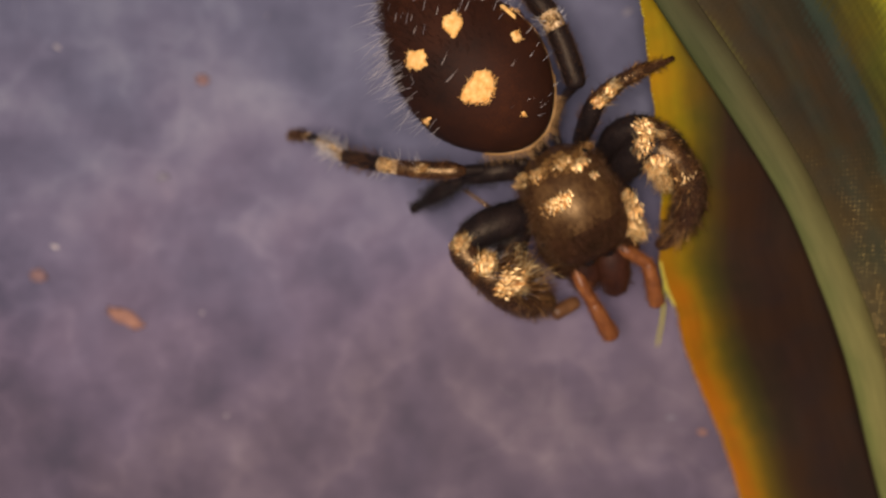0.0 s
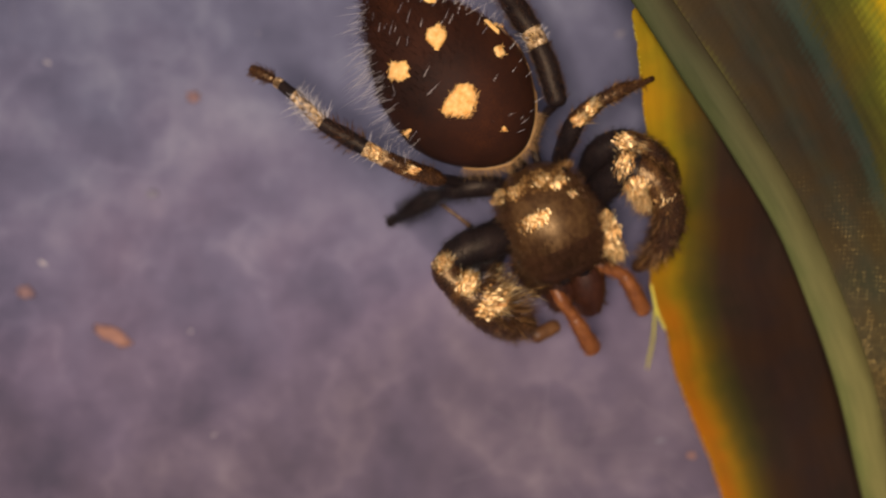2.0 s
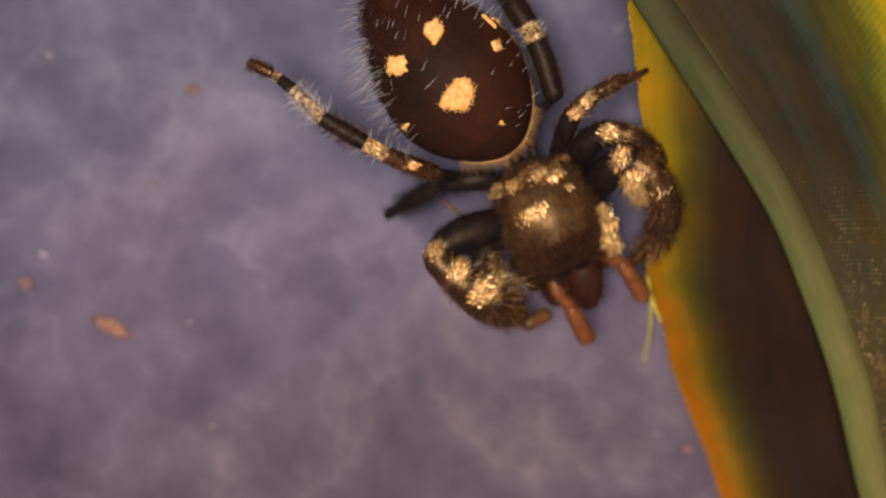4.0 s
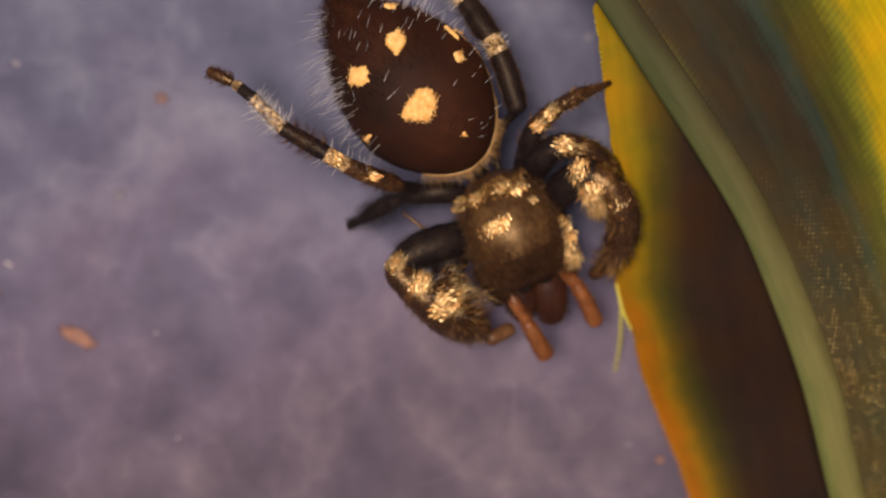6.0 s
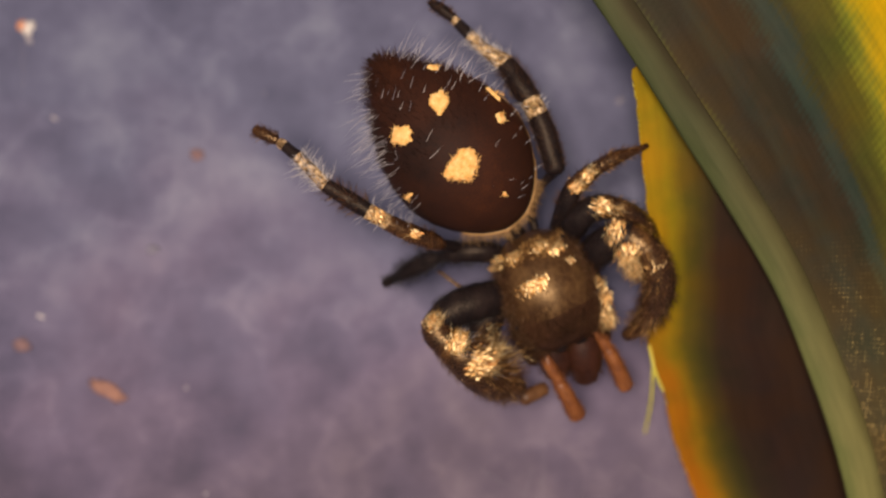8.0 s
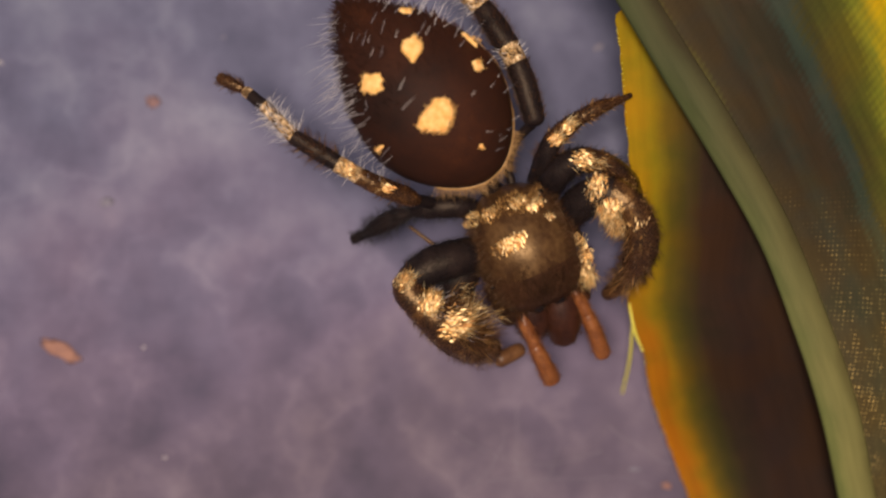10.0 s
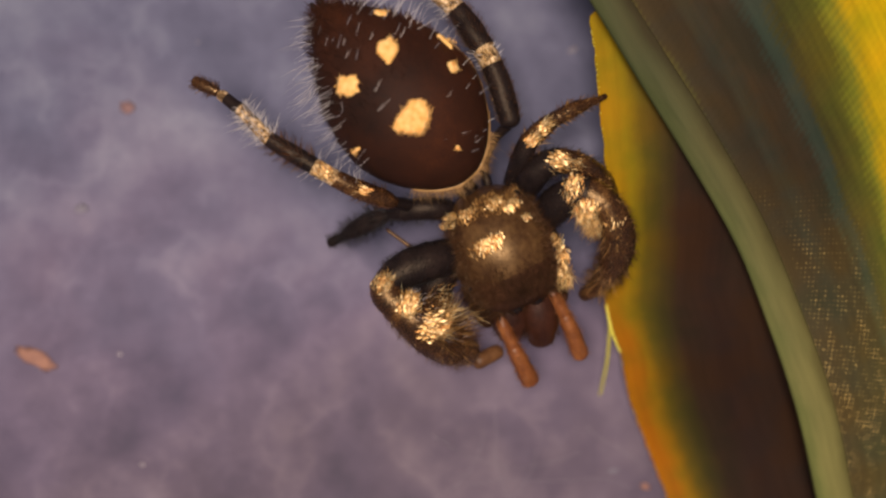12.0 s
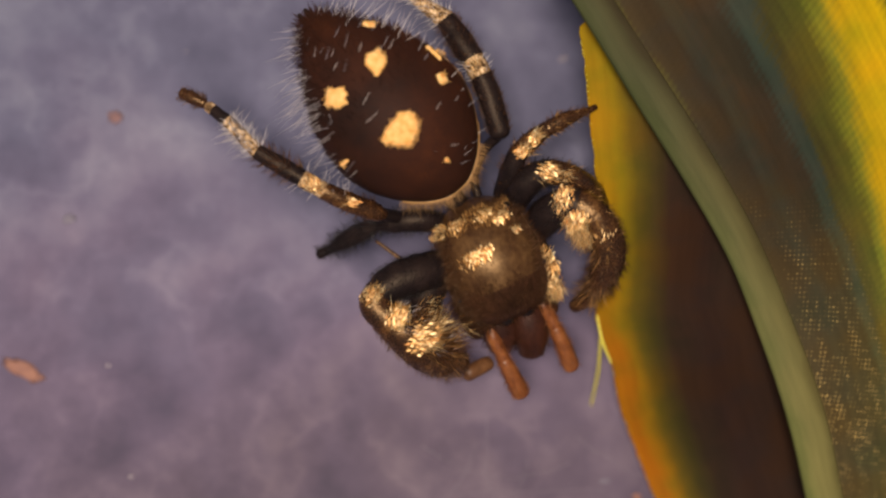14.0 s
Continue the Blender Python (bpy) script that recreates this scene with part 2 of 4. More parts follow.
# greener top, yellower lower end; part of the brightening is painted lighting
RIM = leaf_material("printed_cloth_sage", [
    (0.00, (0.052, 0.062, 0.025)), (0.04, (0.066, 0.070, 0.032)), (0.085, (0.060, 0.057, 0.026)), (0.12, (0.044, 0.036, 0.018)), (1.0, (0.042, 0.034, 0.017))], 6.0, weave=0.006, glint=0.0, relief=0.001, uneven=0.12, turns=(3.5, 14.0),
    second=[
    (0.00, (0.145, 0.160, 0.048)), (0.05, (0.205, 0.190, 0.064)), (0.10, (0.220, 0.200, 0.068)), (0.135, (0.150, 0.130, 0.042)), (1.0, (0.16, 0.16, 0.046))])
# orange and yellow at the free edge, dark brown further in
LOWER = leaf_material("printed_cloth_yellow", [
    (0.00, (0.300, 0.172, 0.003)), (0.05, (0.262, 0.158, 0.003)), (0.10, (0.205, 0.142, 0.004)), (0.16, (0.095, 0.068, 0.006)),
    (0.23, (0.056, 0.038, 0.008)), (0.31, (0.032, 0.016, 0.009)), (0.45, (0.024, 0.012, 0.008)), (0.6, (0.030, 0.016, 0.010)), (1.0, (0.028, 0.015, 0.010))], 6.0, weave=0.012, glint=0.0, relief=0.0015, uneven=0.11, patch=1.0,
    second=[(0.00, (0.330, 0.125, 0.004)), (0.055, (0.290, 0.108, 0.004)), (0.11, (0.215, 0.118, 0.005)), (0.16, (0.098, 0.068, 0.007)),
            (0.22, (0.052, 0.037, 0.009)), (0.29, (0.033, 0.018, 0.010)), (0.45, (0.026, 0.014, 0.011)), (0.6, (0.030, 0.016, 0.011)), (1.0, (0.028, 0.015, 0.010))])
CLOTH_BACK = mottled("cloth_thread", [(0.3, (0.62, 0.56, 0.06)), (0.7, (0.82, 0.74, 0.12))], 1.0, 0.6)

ABDOMEN = mottled("abdomen_velvet", [(0.34, (0.016, 0.008, 0.0065)), (0.52, (0.037, 0.0130, 0.0075)), (0.72, (0.098, 0.029, 0.010))], 0.35, 0.62, 22, 0.012, 0.09)
SHELL = mottled("carapace_shell", [(0.36, (0.022, 0.009, 0.006)), (0.48, (0.053, 0.025, 0.011)), (0.64, (0.102, 0.053, 0.021))], 0.9, 0.38, 7, 0.006, 0.45, gleam=WARM)
BLACK = mottled("leg_black", [(0.35, (0.008, 0.006, 0.007)), (0.65, (0.022, 0.014, 0.013))], 2.0, 0.40, 20, 0.02, 0.2, gleam=(1.0, 0.8, 0.6))
BROWN = mottled("leg_brown", [(0.34, (0.018, 0.009, 0.007)), (0.52, (0.044, 0.019, 0.009)), (0.68, (0.130, 0.060, 0.020))], 2.6, 0.27, 20, 0.02, 0.9, gleam=WARM)
PALE = mottled("leg_pale_band", [(0.43, (0.04, 0.020, 0.010)), (0.51, (0.34, 0.21, 0.10)), (0.64, (0.92, 0.70, 0.44))], 7.0, 0.36, 24, 0.03, 0.7, gleam=WARM)
RUST = mottled("palp_rust", [(0.30, (0.090, 0.026, 0.008)), (0.52, (0.205, 0.066, 0.018)), (0.74, (0.36, 0.145, 0.045))], 3.5, 0.40, 18, 0.010, 0.45)
TAN = mottled("tarsus_tan", [(0.30, (0.15, 0.072, 0.024)), (0.70, (0.52, 0.31, 0.125))], 3.0, 0.42, 18, 0.012, 0.5, strands=0.5)
TARSUS = mottled("tarsus_brown", [(0.30, (0.060, 0.024, 0.009)), (0.70, (0.19, 0.085, 0.032))], 4.0, 0.45, 18, 0.012)
JAW = mottled("jaw_maroon", [(0.30, (0.018, 0.006, 0.004)), (0.70, (0.070, 0.022, 0.010))], 1.5, 0.42, 18, 0.01, 0.35)
SPOT = mottled("spot_cream", [(0.30, (0.62, 0.25, 0.05)), (0.46, (0.88, 0.48, 0.14)), (0.66, (0.95, 0.64, 0.28))], 7.0, 0.5, 24, 0.03, 0.3)
GOLD = mottled("hair_gold", [(0.20, (0.16, 0.062, 0.016)), (0.36, (0.60, 0.30, 0.075)), (0.52, (1.0, 0.62, 0.22)), (0.80, (1.0, 0.86, 0.52))], 3.2, 0.30, 20, 0.0, 0.6, metal=0.55, strands=0.75, gleam=(1.0, 0.85, 0.6))
AMBER = mottled("hair_amber", [(0.25, (0.05, 0.022, 0.008)), (0.55, (0.20, 0.090, 0.027)), (0.88, (0.74, 0.44, 0.16))], 2.2, 0.34, 20, 0.0, 0.5, metal=0.3, strands=0.75, gleam=WARM)
SCALE = mottled("scale_gold", [(0.25, (0.30, 0.13, 0.034)), (0.50, (0.66, 0.38, 0.13)), (0.75, (0.92, 0.68, 0.36))], 2.0, 0.54, 14, 0.0, 0.6, metal=0.7, strands=0.7)
BLACKHAIR = mottled("hair_black", [(0.3, (0.005, 0.004, 0.006)), (0.7, (0.020, 0.015, 0.015))], 4.0, 0.36, 20, 0.0, 0.4, strands=0.6)
WHITE = mottled("hair_white", [(0.2, (0.34, 0.32, 0.36)), (0.8, (0.74, 0.68, 0.66))], 4.0, 0.4, 20, 0.0, strands=0.8)
DARKHAIR = mottled("hair_dark", [(0.3, (0.022, 0.010, 0.007)), (0.7, (0.090, 0.036, 0.017))], 4.0, 0.32, 20, 0.0, 0.9, strands=0.5, gleam=WARM)
FACE = mottled("face_dark", [(0.34, (0.020, 0.009, 0.006)), (0.66, (0.066, 0.028, 0.015))], 1.2, 0.5, 14, 0.008, 0.2, gleam=WARM)
EYE = mottled("eye_black", [(0.3, (0.004, 0.004, 0.005)), (0.7, (0.010, 0.009, 0.010))], 2.0, 0.3, 4, 0.0, 0.4)
RUSTY = mottled("fleck_orange", [(0.3, (0.27, 0.145, 0.125)), (0.7, (0.43, 0.225, 0.165))], 5.0, 0.8, 12, 0.03, 0.1)
REDDISH = mottled("fleck_red", [(0.3, (0.22, 0.138, 0.145)), (0.7, (0.32, 0.19, 0.185))], 3.0, 0.8, 12, 0.03, 0.1)
CHALK = mottled("fleck_white", [(0.3, (0.34, 0.30, 0.33)), (0.7, (0.50, 0.45, 0.47))], 3.0, 0.45, 12, 0.03)
LINT = mottled("lint_grey", [(0.3, (0.20, 0.185, 0.24)), (0.7, (0.27, 0.25, 0.30))], 3.0, 0.8, 12, 0.03, 0.1)
FLUFF = mottled("fluff_white", [(0.3, (0.72, 0.60, 0.52)), (0.7, (0.92, 0.86, 0.80))], 6.0, 0.7, 12, 0.03, 0.2)
CRUMB = mottled("crumb_orange", [(0.3, (0.62, 0.22, 0.11)), (0.7, (0.86, 0.42, 0.24))], 4.0, 0.6, 12, 0.03, 0.3)
SILK = mottled("silk", [(0.3, (0.25, 0.225, 0.285)), (0.7, (0.34, 0.305, 0.355))], 3.0, 0.45, 12, 0.0, 0.2)

# ---- building helpers ----
ORIGIN = {}


def part(name, bm, material, parent, label="", origin=None, kind="", smooth=True):
    """Links a bmesh, whose corners are in mm of the place, as one mesh under a thing or part, turning about origin (mm)."""
    base = Vector(origin) if origin is not None else ORIGIN.get(parent, Vector())
    for v in bm.verts:
        v.co = (v.co - base) * MM
    bmesh.ops.recalc_face_normals(bm, faces=bm.faces[:])
    data = bpy.data.meshes.new(name)
    bm.to_mesh(data)
    bm.free()
    for f in data.polygons:
        f.use_smooth = smooth
    data.materials.append(material)
    ob = new(name, data)
    ORIGIN[ob] = base
    if parent is not None:
        ob.parent = parent
        ob.location = (base - ORIGIN[parent]) * MM
    else:
        ob.location = base * MM
    return tagged(ob, label, kind=kind)


def thing(name, origin, label, category, group=""):
    ob = new(name)
    ob.empty_display_size = MM
    ob.location = Vector(origin) * MM
    ORIGIN[ob] = Vector(origin)
    return tagged(ob, label, category, group)


def curve_through(pts, steps=5):
    """A smooth row of points through pts (tuples of any length)."""
    a = [np.array(q, float) for q in pts]
    a = [2 * a[0] - a[1]] + a + [2 * a[-1] - a[-2]]
    out = []
    for i in range(1, len(a) - 2):
        for s in range(steps):
            t = s / steps
            out.append(0.5 * (2 * a[i] + (a[i + 1] - a[i - 1]) * t + (2 * a[i - 1] - 5 * a[i] + 4 * a[i + 1] - a[i + 2]) * t * t
                              + (3 * a[i] - a[i - 1] - 3 * a[i + 1] + a[i + 2]) * t ** 3))
    out.append(a[-2])
    return out


def tube(bm, pts, sides=14, steps=5, caps=True, rough=0.0):
    """A round limb through pts (x, y, z, radius), with rounded ends."""
    row = curve_through(pts, steps)
    if caps:
        def cap(first, then):
            way = Vector(first[:3]) - Vector(then[:3])
            way.normalize()
            r = first[3]
            return [np.array((*(Vector(first[:3]) + way * r * h), r * w)) for h, w in ((0.62, 0.35), (0.42, 0.72), (0.2, 0.93))]
        row = cap(row[0], row[1]) + row + cap(row[-1], row[-2])[::-1]
    rings, up = [], None
    for i, q in enumerate(row):
        way = Vector(row[min(i + 1, len(row) - 1)][:3]) - Vector(row[max(i - 1, 0)][:3])
        way.normalize()
        up = (Vector((0, 0, 1)) if up is None else up)
        if abs(up.dot(way)) > 0.98:
            up = Vector((0, 1, 0))
        side = way.cross(up).normalized()
        up = side.cross(way).normalized()
        ring = []
        for j in range(sides):
            w = 2 * math.pi * j / sides
            c = Vector(q[:3])
            off = side * math.cos(w) + up * math.sin(w)
            r = max(q[3], 0.004)
            if rough:
                r *= 1 + rough * noise.noise((c + off * r) * 6)
            ring.append(bm.verts.new(c + off * r))
        rings.append(ring)
    for a, b in zip(rings, rings[1:]):
        for j in range(sides):
            bm.faces.new((a[j], a[(j + 1) % sides], b[(j + 1) % sides], b[j]))
    bm.faces.new(rings[0][::-1])
    bm.faces.new(rings[-1])
    return bm


def hair(bm, at, way, length, thick=0.012, droop=0.15):
    """One tapered hair, bent a little."""
    way = Vector(way).normalized()
    side = way.orthogonal().normalized()
    other = way.cross(side)
    bend = Vector((random.uniform(-1, 1), random.uniform(-1, 1), random.uniform(-1, 1))) * droop * length
    base = Vector(at)
    rows = []
    for s, w in ((0, 1.0), (0.55, 0.75)):
        c = base + way * length * s + bend * s * s
        rows.append([bm.verts.new(c + (side * math.cos(a) + other * math.sin(a)) * thick * w) for a in (0, 2.1, 4.2)])
    tip = bm.verts.new(base + way * length + bend)
    for j in range(3):
        bm.faces.new((rows[0][j], rows[0][(j + 1) % 3], rows[1][(j + 1) % 3], rows[1][j]))
        bm.faces.new((rows[1][j], rows[1][(j + 1) % 3], tip))


def limb_hair(bm, pts, count, length, lean=0.6, thick=0.01, sector=None, close=0.0):
    """Hairs over a limb of pts; sector: the way that the hairy side faces."""
    row = curve_through(pts, 6)
    for _ in range(count):
        i = random.randrange(len(row) - 1)
        a, b = row[i], row[i + 1]
        t = random.random()
        c = a + (b - a) * t
        way = Vector((b - a)[:3]).normalized()
        for _try in range(12):
            off = Vector((random.gauss(0, 1), random.gauss(0, 1), random.gauss(0, 1)))
            off = (off - way * off.dot(way)).normalized()
            if sector is None or off.dot(Vector(sector).normalized()) > 0.35:
                break
        at = Vector(c[:3]) + off * c[3] * 0.95
        hair(bm, at, off * (1 - close) + way * (lean + close) + Vector((random.uniform(-1, 1), random.uniform(-1, 1), random.uniform(-1, 1))) * 0.25,
             length * random.uniform(0.6, 1.3), thick)


def flat_scale(bm, at, along, face, length, width):
    """One flat, lance-shaped body scale with a low ridge, lying along a surface that faces face."""
    f = Vector(face).normalized()
    a = Vector(along)
    a = (a - f * a.dot(f)).normalized()
    w, c = f.cross(a) * width / 2, Vector(at)
    tail, tip, left, right, ridge = (bm.verts.new(q) for q in (c - a * length / 2, c + a * length / 2, c + w, c - w, c + f * width * 0.03))
    for x, y in ((tail, right), (right, tip), (tip, left), (left, tail)):
        bm.faces.new((x, y, ridge))
    bm.faces.new((tail, left, tip, right))


def scale_patch(bm, at, facing, spread, count, sweep, jitter=0.2, size=0.10):
    """Overlapping scales round a place; each is tilted a little its own way, so that single ones flash."""
    f = Vector(facing).normalized()
    flat = Vector(sweep) - f * Vector(sweep).dot(f)
    flat.normalize()
    wide = f.cross(flat)
    for _ in range(int(count * 0.5)):
        p, q = (max(-1.4, min(1.4, random.gauss(0, w))) * spread for w in (0.62, 0.5))
        shake = Vector((random.gauss(0, 1), random.gauss(0, 1), random.gauss(0, 0.3)))
        flat_scale(bm, Vector(at) + flat * p + wide * q - f * ((p * p + q * q) * 0.6 - random.uniform(0, 0.05)), flat + shake * 0.35, f + shake * jitter + Vector((-0.06, -0.04, 0)), size * random.uniform(0.7, 1.7), size * random.uniform(0.28, 0.55))


def tuft(bm, at, facing, spread, count, length, sweep, thick=0.014):
    """A patch of flattened hairs round a place: facing outward, swept one way."""
    f, s = Vector(facing).normalized(), Vector(sweep).normalized()
    count, length, thick = int(count * 6), length * 0.85, thick * 0.45
    flat = (s - f * s.dot(f)).normalized()
    wide = f.cross(flat)
    for _ in range(count):
        p, q = (max(-1.3, min(1.3, random.gauss(0, w))) * spread for w in (0.62, 0.46))
        at2 = Vector(at) + flat * p + wide * q - f * (p * p + q * q) * 0.6
        jit = Vector((random.uniform(-1, 1), random.uniform(-1, 1), random.uniform(-1, 1))) * 0.6
        hair(bm, at2, flat + f * random.uniform(0.0, 0.3) + jit, length * random.uniform(0.3, 1.05), thick * random.uniform(0.6, 1.2), 0.25)


# ---- ground ----
def build_ground():
    bm = bmesh.new()
    half, deep = 1500.0, 12.0
    cuts = [-half, -300, -60, -20, 20, 60, 300, half]
    grid = [[bm.verts.new((x, y, 0)) for x in cuts] for y in cuts]
    for j in range(len(cuts) - 1):
        for i in range(len(cuts) - 1):
            bm.faces.new((grid[j][i], grid[j][i + 1], grid[j + 1][i + 1], grid[j + 1][i]))
    rim = grid[0] + [row[-1] for row in grid[1:]] + grid[-1][-2::-1] + [row[0] for row in grid[-2:0:-1]]
    low = [bm.verts.new((v.co.x, v.co.y, -deep)) for v in rim]
    for i in range(len(rim)):
        j = (i + 1) % len(rim)
        bm.faces.new((rim[j], rim[i], low[i], low[j]))
    bm.faces.new(low[::-1])
    ob = part("ground", bm, GROUND, None, "smooth mottled mauve-grey tabletop with fine dust", origin=(0, 0, 0), kind="structure")
    for f in ob.data.polygons:
        f.use_smooth = False


build_ground()

# ---- leaves ----
RISE = {2: [(-12, 0.6), (-8, 2.18), (-5.5, 3.21), (-3, 4.16), (-1, 4.82), (1, 5.48), (3, 6.52), (5, 7.85), (7, 9.09), (9.5, 10.34), (16, 13.0)],
        1: [(-12, 0.12), (-8, 0.3), (-6, 0.55), (-4.2, 1.1), (-2.8, 1.85), (-1.8, 2.55), (-0.6, 3.4), (1.5, 4.6), (4, 6.0), (6.35, 7.1), (12, 9.5)]}


def rise(y, which):
    """Height of a blade, mm: both lift off the ground towards +y."""
    ys, zs = [q[0] for q in RISE[which]], [q[1] for q in RISE[which]]
    return float(np.mean(np.interp(y + np.linspace(-1.6, 1.6, 33), ys, zs)))


def leaf_sheet(edge, columns, which, lift, jag=0.0, steps=10, widen=lambda y: 1.0, across=None):
    """A leaf blade: rows along its edge line, columns across it at the given widths (mm), each raised by lift(u)."""
    line = [np.array(q) for q in curve_through(edge, steps)]
    bm = bmesh.new()
    uv = bm.loops.layers.uv.new("UVMap")
    place, grid, run = {}, [], 0.0
    for i, c in enumerate(line):
        d = line[min(i + 14, len(line) - 1)] - line[max(i - 14, 0)]
        d /= np.linalg.norm(d)
        n = np.array((-d[1], d[0])) if across is None else np.array(across)
        if i:
            run += np.linalg.norm(c - line[i - 1])
        row = []
        for u in columns:
            fray = jag * (noise.noise((c[0] * 3.1, c[1] * 3.1, 4.0)) + 0.6 * noise.noise((c[0] * 11, c[1] * 11, 1.0))) if u == columns[0] else 0
            q = c + n * (u * widen(c[1]) + fray)
            z = rise(q[1], which) + lift(u, run)
            v = bm.verts.new((q[0], q[1], max(z, 0.12)))
            place[v] = (u, run)
            row.append(v)
        grid.append(row)
    for a, b in zip(grid, grid[1:]):
        for j in range(len(columns) - 1):
            f = bm.faces.new((a[j], a[j + 1], b[j + 1], b[j]))
            for loop in f.loops:
                u, s = place[loop.vert]
                loop[uv].uv = (u / 6.0, s / 6.0)
    return bm


def thicken(ob, mm):
    s = ob.modifiers.new("thickness", "SOLIDIFY")
    s.thickness, s.offset = mm * MM, -1


def build_leaves():
    # the broad blade on top, with a pale rolled rim
    edge = [(13.2, -11.5), (12.09, -8.0), (11.17, -5.5), (10.29, -3.0), (9.41, -1.0), (8.34, 1.0), (6.86, 3.0), (5.19, 5.0), (3.47, 7.0), (1.25, 9.5), (-2.4, 13.5)]
    edge = edge[::-1]

    def lift(u, s):
        rim = 0.03 * math.sin(min(u / 0.8, 1) * math.pi)
        ribs = 0.10 * math.sin((u - 0.8) * 2.1) * min(1, max(0, u - 0.6))
        drop = -0.30 * max(0, u - 4.75) ** 1.1
        return rim + ribs + drop + 0.05 * math.sin(s * 0.9 + u)

    cols = [0, 0.06, 0.15, 0.3, 0.45, 0.6, 0.75, 0.9, 1.1, 1.4, 1.7, 2.0, 2.3, 2.6, 2.9, 3.2, 3.5, 3.8, 4.1, 4.4, 4.7, 5.0, 5.2, 5.4, 5.7, 6.0, 6.5, 7.2, 8.0, 9.0]
    root = thing("artificial_leaf", (12.5, -9, 0), "olive green cloth leaf with pale rim and yellow flush", "leaf", "artificial leaves")
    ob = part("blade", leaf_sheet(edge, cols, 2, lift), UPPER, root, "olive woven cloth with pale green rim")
    thicken(ob, 0.10)

    def hem(u, s):
        return 0.014 + 0.16 * math.sin(min(max((u + 0.1) / 0.9, 0), 1) * math.pi) + lift(u, s)

    ob = part("rim", leaf_sheet(edge, [-0.02, 0.04, 0.12, 0.25, 0.4, 0.55, 0.68, 0.76, 0.8], 2, hem, widen=lambda y: 1.02 + 0.17 * min(1, max(-1, (2.5 - y) / 6))), RIM, root, "pale sage green folded rim")
    thicken(ob, 0.10)

    # the blade below it, orange and yellow along its free edge
    edge = [(9.9, -11.5), (8.53, -8.0), (7.86, -6.0), (7.06, -4.2), (6.41, -2.8), (6.12, -1.85), (5.55, -0.6), (5.37, 1.5), (4.92, 3.95), (4.62, 5.5), (4.46, 6.12), (4.72, 6.5), (5.25, 7.0), (6.1, 7.8)]
    edge = edge[::-1]

    def lift2(u, s):
        return 0.10 * math.sin(min(u / 0.5, 1) * math.pi / 2) - 0.03 * u + 0.04 * math.sin(s * 1.3)

    cols = [0, 0.05, 0.12, 0.25, 0.4, 0.6, 0.8, 1.0, 1.3, 1.6, 2.0, 2.4, 2.8, 3.3, 3.8, 4.4, 5.0, 5.6]
    root = thing("artificial_leaf", (9, -9, 0), "yellow and brown cloth leaf with frayed orange edge", "leaf", "artificial leaves")
    ob = part("blade", leaf_sheet(edge, cols, 1, lift2, 0.05, 24, across=(0.98, 0.20)), LOWER, root, "yellow to brown cloth with orange edge")
    thicken(ob, 0.09)
    # loose threads at its cut edge
    for line in ([(5.72, -0.45, 3.0, 0.028), (5.80, -1.22, 2.5, 0.038), (5.91, -2.03, 1.6, 0.042), (5.93, -2.98, 0.5, 0.032)],
                 [(5.55, -0.45, 3.4, 0.03), (5.72, -1.1, 3.2, 0.045), (6.02, -1.7, 2.9, 0.03)]):
        part("loose_thread", tube(bmesh.new(), line, 6, 6), CLOTH_BACK, root, "frayed yellow-green thread")
    bm = bmesh.new()
    line = curve_through(edge, 12)
    for q in line:
        if -8 < q[1] < 6 and random.random() < 0.8:
            hair(bm, (q[0] + 0.03, q[1], rise(q[1], 1) + 0.02), (-1, random.uniform(-0.9, 0.9), 0.2), random.uniform(0.02, 0.09), 0.012)
    part("edge_fray", bm, CLOTH_BACK, root, kind="stuff")


build_leaves()

# ---- the spider ----
# the spider is laid out level, then leans with the leaf
STANCE = pose(-0.42, -0.13, -0.15, 1.065, -3.244, 0.144)
PEDICEL = Vector((2.45, 2.45, 5.7))
spider = thing("jumping_spider", PEDICEL, "black hairy jumping spider with cream-spotted abdomen clinging to a leaf edge", "spider")

# abdomen: an egg along an axis, pointed behind
ABD_TAIL = Vector((-0.95, 6.50, 7.3))
ABD_WAY = Vector((0.675, -0.738, 0)).normalized()
ABD_SIDE = Vector((0.738, 0.675, 0)).normalized()
ABD_PROFILE = [(0.0, 0.16), (0.22, 0.42), (0.55, 0.72), (1.05, 1.12), (1.6, 1.42), (2.15, 1.64), (2.7, 1.76), (3.25, 1.77), (3.8, 1.60), (4.3, 1.31), (4.7, 0.96), (4.95, 0.64), (5.10, 0.34), (5.14, 0.12)]


def abdomen_radius(s):
    return float(np.interp(s, [q[0] for q in ABD_PROFILE], [q[1] for q in ABD_PROFILE]))


def abdomen_centre(s):
    return ABD_TAIL + ABD_WAY * s + Vector((0, 0, -0.12 * s))


